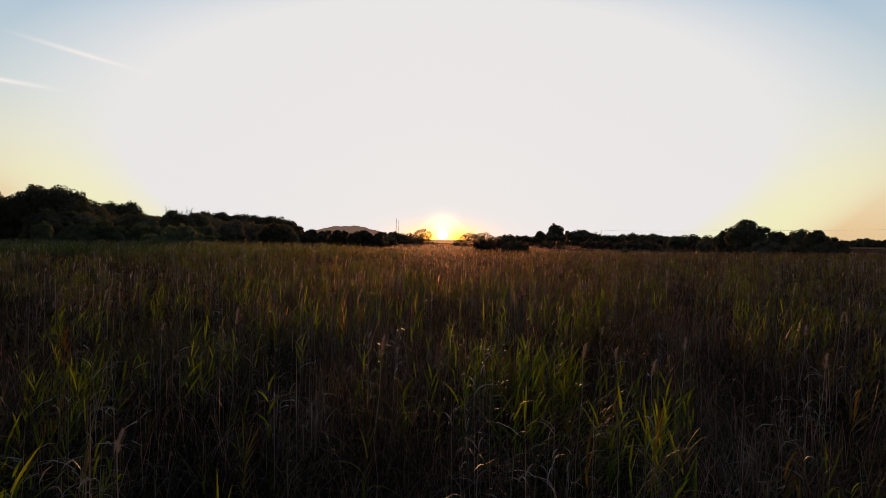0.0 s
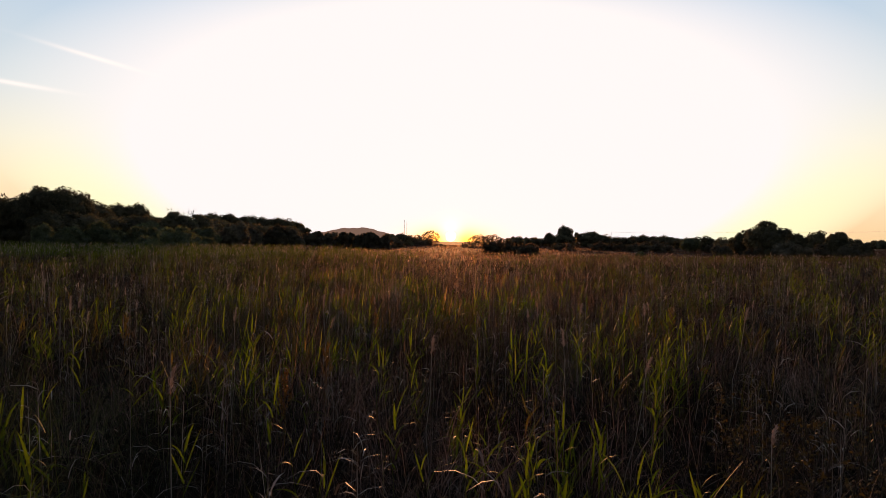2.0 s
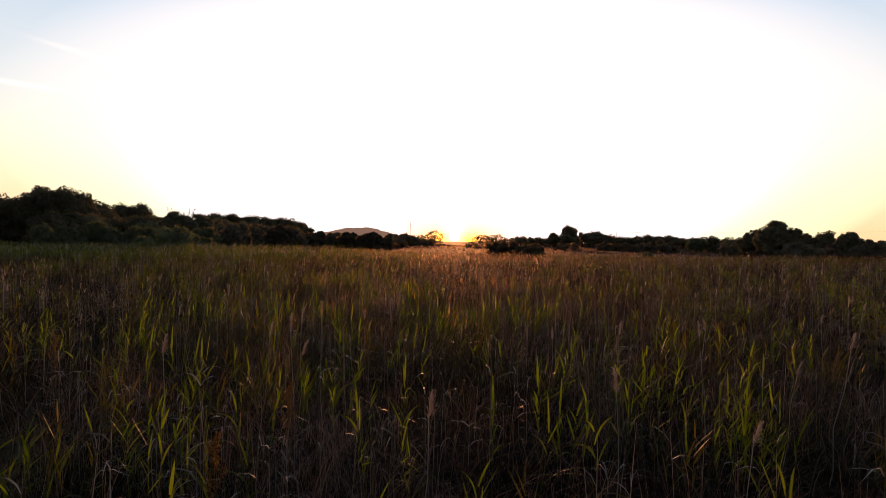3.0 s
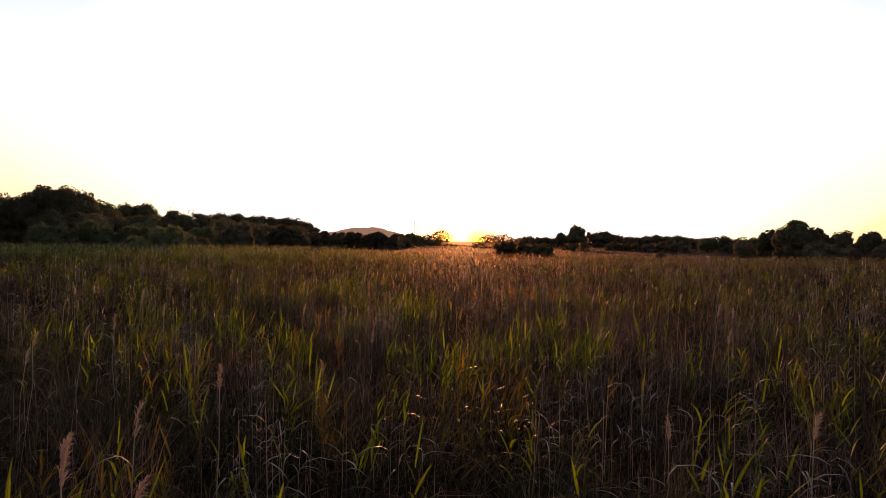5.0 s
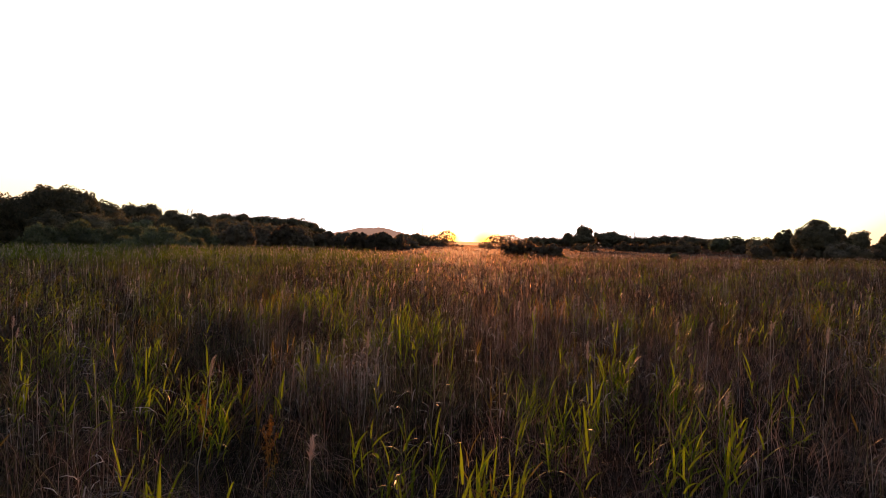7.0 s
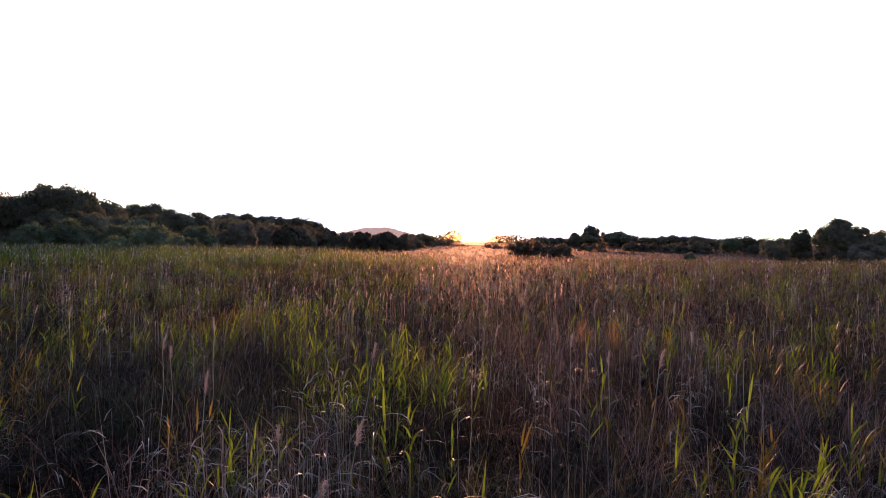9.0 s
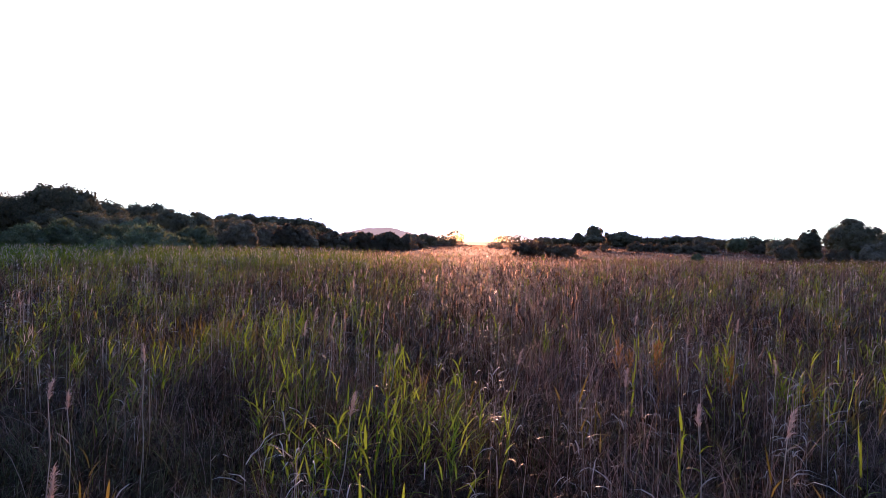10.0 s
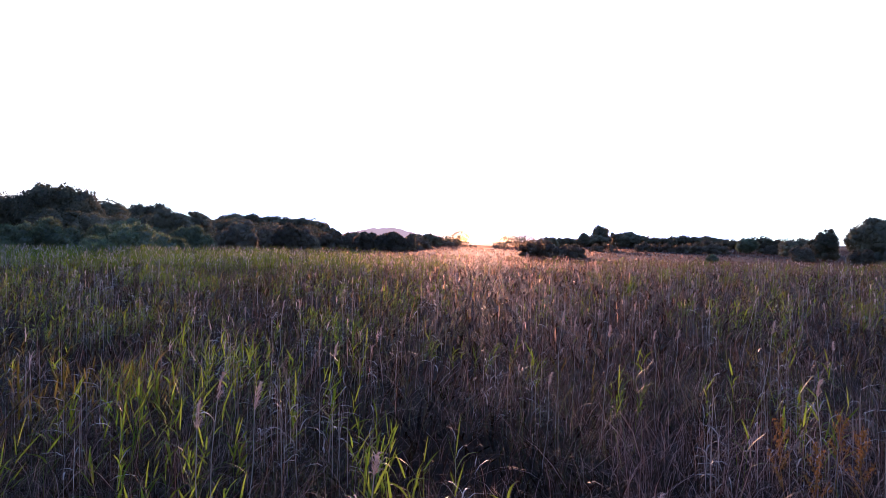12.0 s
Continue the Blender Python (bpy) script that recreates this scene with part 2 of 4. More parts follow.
def blades(rng, base, aim, length, width, lean, droop, seg):
    """Tapering, bending blades. base (n, 3); aim: heading angle; lean: slope outwards at the foot; droop: how far the tip falls over."""
    n = len(base)
    s = np.linspace(0, 1, seg + 1)[None, :]
    out = np.stack([np.cos(aim), np.sin(aim)], 1)
    L = length[:, None]
    reach = L * (np.sin(lean)[:, None] * s + 0.55 * droop[:, None] * s ** 2.2)
    rise = L * (np.cos(lean)[:, None] * s - 0.50 * droop[:, None] * s ** 2.6)
    mid = np.zeros((n, seg + 1, 3))
    mid[:, :, :2] = base[:, None, :2] + out[:, None, :] * reach[:, :, None]
    mid[:, :, 2] = base[:, 2:3] + rise
    twist = rng.uniform(-0.9, 0.9, n)
    side = np.stack([-np.sin(aim + twist), np.cos(aim + twist), rng.uniform(-0.25, 0.25, n)], 1)
    half = 0.5 * width[:, None] * np.minimum(1.0, 0.55 + 1.8 * s) * (1 - s ** 3)
    a = mid[:, :-1] + side[:, None, :] * half[:, :-1, None]
    b = mid[:, :-1] - side[:, None, :] * half[:, :-1, None]
    k = 2 * seg + 1
    v = np.empty((n, k, 3))
    v[:, 0:2 * seg:2], v[:, 1:2 * seg:2], v[:, 2 * seg] = a, b, mid[:, -1]
    o = (np.arange(n) * k)[:, None]
    quads = [o + np.array([[2 * i, 2 * i + 1, 2 * i + 3, 2 * i + 2]]) for i in range(seg - 1)]
    tri = o + np.array([[2 * seg - 2, 2 * seg - 1, 2 * seg]])
    return v.reshape(-1, 3), ([np.concatenate(quads)] if quads else []) + [tri]


def cards(rng, centre, size, out, long=1.6):
    """Small pointed leaf sprays round the given points, facing roughly outwards."""
    n = len(centre)
    d = out * 0.9 + rng.normal(0, 0.6, (n, 3))
    d /= np.linalg.norm(d, axis=1, keepdims=True) + 1e-9
    r = rng.normal(0, 1, (n, 3))
    a = np.cross(d, r)
    a /= np.linalg.norm(a, axis=1, keepdims=True) + 1e-9
    b = np.cross(d, a)
    h = size[:, None] * 0.5
    v = np.stack([centre - a * h * long - b * h * 0.5, centre + a * h * long - b * h * 0.3, centre + b * h * 1.1], 1)
    f = (np.arange(n) * 3)[:, None] + np.array([[0, 1, 2]])
    return v.reshape(-1, 3), [f]


def waves(x, y, seed, size):
    """Smooth patches in the plan, about -1 to 1."""
    r = np.random.default_rng(seed)
    z = 0
    for i in range(6):
        a, p, k = r.uniform(0, 6.28), r.uniform(0, 6.28), r.uniform(0.6, 2.2) * 6.28 / size
        z = z + np.sin((x * np.cos(a) + y * np.sin(a)) * k + p)
    return z / 3.0


def ground_z(x, y):
    """The lie of the land: level fen, a wooded rise behind it on one side, slightly lower meadow on the other."""
    x, y = np.asarray(x, float), np.asarray(y, float)
    ease = lambda t: np.clip(t, 0, 1) ** 2 * (3 - 2 * np.clip(t, 0, 1))
    rise = 11.0 * ease((y - 200) / 260) * ease((-x - 60) / 140)
    dip = -1.3 * ease((y - 95) / 90) * ease((x + 30) / 50)
    return rise + dip + 0.08 * waves(x, y, 5, 60)


# ---------------------------------------------------------------- land
steps = np.array([0, 1, 2, 3, 4, 6, 8, 11, 15, 20, 27, 36, 48, 63, 82, 105, 135, 175, 230, 300, 400, 550, 800, 1200, 2000, 3200, 4600], float)
gx = np.concatenate([-steps[::-1], steps[1:]])
GX, GY = np.meshgrid(gx, gx + 40)
gv = np.stack([GX, GY, ground_z(GX, GY)], 2).reshape(-1, 3)
k = len(gx)
ii = (np.arange(k - 1)[:, None] * k + np.arange(k - 1)[None, :]).ravel()
gf = np.stack([ii, ii + 1, ii + k + 1, ii + k], 1)
tagged(new("ground", mesh_np("ground", gv, [gf], [M_GROUND])), "dark peaty ground of an open fen under the reeds", "ground", kind="structure")

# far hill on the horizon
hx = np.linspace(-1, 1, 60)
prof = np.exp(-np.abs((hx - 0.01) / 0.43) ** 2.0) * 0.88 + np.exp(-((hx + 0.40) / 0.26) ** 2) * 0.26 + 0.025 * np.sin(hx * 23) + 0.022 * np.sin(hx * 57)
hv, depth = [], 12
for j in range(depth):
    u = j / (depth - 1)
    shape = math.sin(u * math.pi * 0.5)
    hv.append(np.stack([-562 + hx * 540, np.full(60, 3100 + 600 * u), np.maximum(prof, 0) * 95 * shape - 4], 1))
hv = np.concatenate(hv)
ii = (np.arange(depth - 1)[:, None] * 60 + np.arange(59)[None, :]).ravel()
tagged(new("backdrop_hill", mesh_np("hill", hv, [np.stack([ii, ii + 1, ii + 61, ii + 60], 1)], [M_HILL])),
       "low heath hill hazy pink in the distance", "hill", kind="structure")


# ---------------------------------------------------------------- trees and bushes
def limb(rng, a, b, r0, r1, sides=6, bend=0.06):
    """A tapering, slightly crooked limb from a to b."""
    a, b = np.array(a, float), np.array(b, float)
    rings, n = [], 5
    axis = (b - a) / (np.linalg.norm(b - a) + 1e-9)
    u = np.cross(axis, [0.3, 0.9, 0.2])
    u /= np.linalg.norm(u)
    w = np.cross(axis, u)
    for i in range(n):
        s = i / (n - 1)
        c = a + (b - a) * s + (u * rng.normal() + w * rng.normal()) * bend * np.linalg.norm(b - a) * math.sin(s * math.pi)
        r = r0 + (r1 - r0) * s
        ang = np.arange(sides) * 2 * math.pi / sides
        rings.append(c + np.outer(np.cos(ang), u) * r + np.outer(np.sin(ang), w) * r)
    v = np.concatenate(rings)
    q = [[i * sides + j, i * sides + (j + 1) % sides, (i + 1) * sides + (j + 1) % sides, (i + 1) * sides + j] for i in range(n - 1) for j in range(sides)]
    return v, [np.array(q)]


ico = bmesh.new()
bmesh.ops.create_icosphere(ico, subdivisions=1, radius=1.0)
ICO_V = np.array([v.co[:] for v in ico.verts])
ICO_F = np.array([[v.index for v in f.verts] for f in ico.faces])
ico.free()

TREES = {
    "oak": ("oak_tree", "dark broad-crowned oak standing behind the reed bed", "tree"),
    "poplar": ("poplar_tree", "slender upright poplar rising above the hedgerow", "tree"),
    "bush": ("hawthorn_bush", "dense rounded hawthorn bush at the meadow's edge", "bush"),
    "willow": ("willow_bush", "spreading grey-green willow bush beside the reeds", "bush"),
}
TREE_GROUPS = {"oak": "oaks round the fen", "poplar": "poplars in the hedgerow", "bush": "hawthorn bushes", "willow": "willow bushes"}
tree_count = [0]


def crown_lobes(rng, kind, H, R):
    """Big lobes set over a dome, each with smaller ones on its skin: rows of (x, y, z, radius, step)."""
    n, small = {"oak": (15, 7), "poplar": (16, 4), "bush": (11, 7), "willow": (12, 6)}[kind]
    mid, up, down = {"oak": (0.54, 0.46, 0.42), "poplar": (0.50, 0.50, 0.44), "bush": (0.36, 0.64, 0.34), "willow": (0.30, 0.70, 0.28)}[kind]
    short = min(R, H * 0.55)
    rows = []
    for i in range(n):
        # an even spiral over the dome, shaken
        w = 1 - 1.75 * (i + 0.5) / n + rng.uniform(-0.10, 0.10)
        a = i * 2.4 + rng.uniform(-0.4, 0.4)
        flat = math.sqrt(max(0.0, 1 - w * w))
        push = rng.uniform(0.46, 0.66)
        rad = rng.uniform(0.38, 0.54) * short * (0.9 - 0.45 * max(w, 0) if kind == "poplar" else 1.0)
        c = np.array([flat * push * R * math.cos(a), flat * push * R * math.sin(a), H * (mid + (up if w > 0 else down) * w * push)])
        rows.append((*c, rad, 0))
        for j in range(small):
            d = rng.normal(size=3) + 0.9 * np.array([math.cos(a) * flat, math.sin(a) * flat, w + 0.3])
            d /= np.linalg.norm(d)
            q = c + d * rad * rng.uniform(0.66, 0.90)
            rows.append((*q, rad * rng.uniform(0.24, 0.44), 1))
    for i in range(5):
        a = i * 1.26 + rng.uniform(0, 1)
        rows.append((0.34 * R * math.cos(a), 0.34 * R * math.sin(a), H * (mid - 0.14 + 0.06 * i), 0.44 * short, 0))
    if kind != "poplar":
        for i in range(8):
            a = i * 0.785 + rng.uniform(0, 0.4)
            rows.append((0.66 * R * math.cos(a), 0.66 * R * math.sin(a), H * (0.17 if kind == "oak" else 0.10), 0.34 * short, 0))
    return np.array(rows)


def grow(kind, x, y, top, width, bare_tips=0, leaf=None):
    """One tree or bush: a trunk with limbs and a crown of leaf sprays in uneven lobes."""
    sparse = y > 370 and -30 < x < 62
    tree_count[0] += 1
    rng = np.random.default_rng(100 + tree_count[0])
    z0 = float(ground_z(x, y)) - 0.05
    H, R = top - z0, width / 2
    far = math.hypot(x, y - 20)
    name, label, category = TREES[kind]
    root = tagged(new(name), label, category, TREE_GROUPS[kind])
    root.location = (x, y, z0)
    lobes = crown_lobes(rng, kind, H, R)
    hub, rad_of = lobes[:, :3].copy(), lobes[:, 3]
    hub[:, 2] = np.maximum(hub[:, 2], rad_of * 0.3)
    pile = Pile()
    if not sparse:
        for c, r, step in zip(hub, rad_of, lobes[:, 4]):
            if step == 0 or far < 250:
                core = ICO_V * (1 + 0.2 * rng.normal(size=(len(ICO_V), 1)).clip(-1.2, 1.2)) * r * 0.80 * np.array([1, 1, 0.85]) + c
                core[:, 2] = np.maximum(core[:, 2], 0.02)
                pile.add(core, [ICO_F])
    # leaf sprays on the skin of the lobes
    cap = 9000 if far < 170 else 6500 if far < 270 else 2600
    area = 5.5 * width * H
    size = max(0.13, 1.45 * far / 1045.0)
    total = int(min(cap, area / (0.55 * size * size)))
    size = max(size, math.sqrt(area / (0.55 * total)) * 0.86)
    total = int(total * (0.8 if sparse else 1.0))
    which = rng.choice(len(hub), 4 * total, p=rad_of ** 2 / (rad_of ** 2).sum())
    d = rng.normal(size=(len(which), 3))
    d /= np.linalg.norm(d, axis=1, keepdims=True)
    c = hub[which] + d * (rad_of[which] * rng.uniform(0.80, 1.03, len(which)))[:, None] * np.array([1, 1, 0.9])
    inside = (np.linalg.norm(c[:, None, :] - hub[None], axis=2) < 0.78 * rad_of[None]).any(1)
    keep = np.nonzero((~inside) & (c[:, 2] > 0.05))[0][:total]
    c, d = c[keep], d[keep]
    m = len(c)
    dome = c / np.array([R, R, H * 0.55]) - np.array([0, 0, 0.75])
    d = d * 0.55 + dome / (np.linalg.norm(dome, axis=1, keepdims=True) + 1e-9)
    d /= np.linalg.norm(d, axis=1, keepdims=True) + 1e-9
    if kind == "willow":
        # long shoots that rise out of the dome
        s = rng.uniform(0, 1, m) < 0.34
        k = int(s.sum())
        v, f = blades(rng, c[s] - d[s] * 0.1, np.arctan2(d[s, 1], d[s, 0]) + rng.normal(0, 0.5, k), rng.uniform(0.22, 0.62, k), np.full(k, size * 0.5),
                      np.clip(np.arccos(np.clip(d[s, 2], -1, 1)) * 0.55 + rng.normal(0, 0.15, k), 0, 1.3), rng.uniform(0.0, 0.5, k), 2)
        pile.add(v, f)
        c, d = c[~s], d[~s]
    pile.add(*cards(rng, c, size * rng.uniform(0.6, 1.35, len(c)), d * 1.3, 1.1))
    # twigs that break the outline
    m = 6 if far > 250 else 14 if kind != "willow" else 60
    at = rng.integers(0, len(hub), m)
    v, f = blades(rng, hub[at] + np.array([0, 0, 0.6]) * rad_of[at, None], rng.uniform(0, 6.28, m), rad_of[at] * rng.uniform(0.5, 0.9, m), np.full(m, size * 0.5),
                  rng.uniform(0.05, 0.7, m), rng.uniform(0, 0.4, m), 3)
    pile.add(v, f)
    every = np.concatenate(pile.v)
    fit_z, fit_r = H / np.percentile(every[:, 2], 99.7), R / np.percentile(np.hypot(every[:, 0], every[:, 1]), 98)
    pile.v = [q * np.array([fit_r, fit_r, fit_z]) for q in pile.v]
    part("crown", pile.mesh("crown", [leaf or {"willow": M_WILLOW, "bush": M_THORN}.get(kind, M_OAK)]), None, root)
    # trunk and limbs
    wood = Pile()
    main = lobes[lobes[:, 4] == 0]
    if kind in ("oak", "poplar"):
        r0 = max(0.15, H * 0.028)
        fork = H * (0.35 if kind == "oak" else 0.6)
        wood.add(*limb(rng, (0, 0, 0), (0, 0, fork), r0, r0 * 0.7, 8, 0.02))
        for q in main[:14:2]:
            wood.add(*limb(rng, (0, 0, fork * 0.9), q[:3], r0 * 0.55, r0 * 0.12))
    else:
        for q in main[:12:2]:
            wood.add(*limb(rng, (q[0] * 0.15, q[1] * 0.15, 0), (q[0] * 0.8, q[1] * 0.8, max(0.4, q[2])), 0.10, 0.03))
    for i in range(bare_tips):
        q = main[int(rng.integers(0, 7))]
        tip = np.array([q[0] + rng.normal(0, 0.8), q[1] + rng.normal(0, 0.8), H * rng.uniform(1.0, 1.14)])
        wood.add(*limb(rng, (q[0], q[1], q[2]), tip, 0.06, 0.025))
        for j in range(4):
            u = 0.6 + 0.1 * j
            p = np.array(q[:3]) + (tip - np.array(q[:3])) * u
            wood.add(*limb(rng, p, p + np.array([rng.normal(0, 0.5), rng.normal(0, 0.5), rng.uniform(0.2, 0.7)]), 0.035, 0.015, 4))
    part("trunk", wood.mesh("trunk", [M_BARK]), None, root)
    return root


grow("oak", -179.8, 232, 21.2, 18.1)
grow("oak", -165.6, 228, 18.5, 14.1)
grow("oak", -162.8, 236, 22.8, 15.7)
grow("oak", -153.4, 238, 22.6, 20.5)
grow("oak", -200.0, 330, 23.6, 22.2)
grow("oak", -143.8, 215, 12.5, 18.5)
grow("oak", -140.3, 230, 12.0, 16.9)
grow("oak", -247.5, 440, 28.4, 22.1)
grow("oak", -237.3, 445, 29.2, 20.6)
grow("oak", -172.5, 300, 15.0, 26.0)
grow("oak", -167.7, 320, 14.8, 31.7)
grow("oak", -67.6, 150, 9.5, 10.4, 9)
grow("oak", -66.2, 158, 9.3, 10.3)
grow("oak", -211.5, 520, 25.5, 28.5)
grow("oak", -199.1, 528, 25.5, 27.6)
grow("oak", -184.9, 535, 24.4, 26.6)
grow("oak", -173.4, 545, 23.4, 25.7)
grow("oak", -161.2, 560, 23.6, 29.1)
grow("oak", -152.6, 580, 20.7, 21.5)
grow("oak", -140.8, 560, 15.4, 18.0)
grow("oak", -121.3, 300, 12.1, 25.7)
grow("oak", -97.4, 300, 10.7, 21.9)
grow("oak", -88.3, 320, 10.5, 17.5)
grow("willow", -59.9, 96, 4.6, 7.6)
grow("willow", -58.5, 102, 5.6, 10.5)
grow("willow", -54.9, 108, 4.9, 9.1)
grow("willow", -43.3, 95, 4.7, 12.1)
grow("willow", -66.5, 132, 6.5, 14.2)
grow("willow", -52.3, 128, 5.3, 7.9)
grow("willow", -39.0, 99, 3.2, 2.9)
grow("willow", -108.7, 160, 6.6, 5.9)
grow("bush", -66.3, 184, 8.4, 9.9)
grow("bush", -53.1, 184, 7.4, 8.5)
grow("bush", -49.6, 190, 6.5, 8.4)
grow("bush", -53.3, 230, 6.3, 12.6)
grow("bush", -69.5, 175, 5.5, 5.1)
grow("bush", -79.8, 240, 7.8, 10.2)
grow("bush", -48.0, 240, 6.1, 8.6)
grow("bush", -39.1, 225, 6.0, 10.9)
grow("bush", -32.0, 215, 5.5, 7.2)
grow("bush", -27.7, 205, 5.8, 8.1)
grow("bush", -23.8, 215, 5.4, 5.4)
grow("oak", -34.5, 380, 7.7, 22.1)
grow("oak", -26.9, 460, 7.6, 19.0)
grow("oak", -18.4, 520, 12.2, 17.7)
grow("bush", -8.3, 420, 1.1, 12.1)
grow("bush", 13.2, 440, 2.9, 13.1)
grow("oak", 23.8, 520, 9.2, 18.9)
grow("oak", 36.3, 540, 9.6, 20.9)
grow("oak", 49.7, 560, 6.3, 17.6)
grow("oak", 65.6, 600, 8.9, 21.7)
grow("oak", 83.4, 620, 8.1, 23.9)
grow("oak", 99.8, 640, 7.2, 20.1)
grow("poplar", 105.1, 640, 13.2, 11.9)
grow("oak", 120.1, 660, 8.8, 23.8)
grow("poplar", 126.0, 660, 22.0, 19.0)
grow("poplar", 143.3, 680, 14.8, 7.5)
grow("oak", 155.4, 660, 15.3, 39.6)
grow("oak", 187.9, 680, 10.2, 40.7)
grow("oak", 211.5, 670, 12.3, 35.2)
grow("oak", 234.8, 670, 11.9, 38.3)
grow("oak", 246.8, 650, 7.6, 24.7)
grow("oak", 139.6, 330, 7.3, 22.2)
grow("oak", 119.1, 260, 6.0, 11.9)
grow("oak", 94.9, 198, 7.7, 8.2)
grow("oak", 76.2, 148, 8.6, 9.9)
grow("oak", 127.5, 225, 7.4, 8.4)
grow("oak", 143.8, 240, 8.6, 9.2)
grow("oak", 104.2, 165, 6.6, 7.0)
grow("oak", 105.4, 160, 4.5, 7.6)
grow("bush", 17.1, 210, 3.3, 13.4)
grow("bush", 24.4, 200, 2.7, 11.0)
grow("bush", 61.2, 330, 2.9, 15.8)
grow("bush", 84.4, 340, 4.0, 11.3)
grow("bush", 94.0, 340, 3.5, 13.4)
grow("bush", 101.0, 300, 5.0, 19.8)
grow("bush", 94.6, 310, 3.3, 9.0)
grow("poplar", 120.5, 305, 6.1, 10.3, leaf=M_WILLOW)
grow("bush", 129.7, 300, 3.2, 8.0)
grow("bush", 84.9, 190, 3.2, 6.4)
grow("bush", 49.6, 160, 0.9, 3.0, leaf=M_WILLOW)
grow("bush", 70.6, 143, 2.4, 5.0)
grow("bush", 77.4, 141, 3.8, 9.6)
grow("bush", 94.8, 150, 3.5, 14.8)
grow("oak", 564.6, 820, 8.2, 32.6)
grow("oak", 569.5, 800, 10.5, 32.8)
grow("oak", 585.5, 790, 9.2, 41.3)
grow("oak", -160.2, 240, 21.9, 17.2)
grow("oak", -150.4, 242, 19.7, 13.1)
grow("oak", -166.2, 234, 20.2, 14.5)
grow("oak", -201.6, 400, 18.3, 14.9)
grow("oak", -252.5, 430, 25.3, 16.2)
grow("oak", 180.1, 640, 9.3, 41.3)
grow("oak", 234.7, 640, 9.8, 30.4)
grow("oak", 157.3, 650, 10.9, 31.2)
grow("oak", 195.9, 500, 7.1, 18.9)
grow("oak", 123.4, 655, 12.4, 31.5)


def thicket(kind, x0, x1, y, top, width, count, seed):
    """A row of trees or bushes grown into one another."""
    r = np.random.default_rng(seed)
    for i in range(count):
        x = x0 + (x1 - x0) * (i + 0.5) / count + r.uniform(-0.2, 0.2) * width
        yy = y + r.uniform(-0.4, 0.4) * width
        grow(kind, x, yy, top * r.uniform(0.85, 1.1) + float(ground_z(x, yy)), width * r.uniform(0.9, 1.25))


thicket("oak", -200, -125, 256, 12.5, 17, 6, 1)
thicket("oak", -225, -110, 345, 10, 19, 7, 2)
thicket("oak", -235, -150, 545, 9, 20, 6, 3)
thicket("bush", -100, -20, 262, 4.6, 11, 8, 4)
thicket("oak", -150, -95, 310, 7.5, 16, 4, 5)
thicket("bush", -45, -14, 440, 4.6, 12, 4, 6)
thicket("bush", 70, 330, 700, 6.0, 22, 15, 7)
thicket("bush", 560, 640, 830, 6.0, 20, 5, 10)



# ---------------------------------------------------------------- reed bed
def nearest(x, y):
    """How near the glider's lane passes to a place in the fen, in metres."""
    return np.maximum.reduce([np.full_like(x, 3.0), np.abs(x + 0.4) * 1.33, y - 27.0])


def scatter(rng, y0, y1, count, power, limit=160.0):
    """Places over the fen, thinning out with the distance from the lane."""
    xs, ys = [], []
    need = count
    while need > 0:
        y = rng.uniform(y0, y1, 400000)
        half = 0.79 * np.maximum(y, 0) + 5
        x = rng.uniform(-1, 1, 400000) * half
        d = nearest(x, y)
        keep = rng.uniform(0, 1, 400000) < (6.0 / np.maximum(d, 6.0)) ** power * (half / half.max())
        x, y = x[keep][:need], y[keep][:need]
        xs.append(x), ys.append(y)
        need -= len(x)
    return np.concatenate(xs), np.concatenate(ys)


def edge_y(x):
    """Where the reeds end and the meadow or bushes begin."""
    return np.interp(x, [-120, -60, -30, 0, 40, 120], [150, 150, 150, 118, 92, 96]) + 5 * waves(x, x * 0.3, 8, 25)


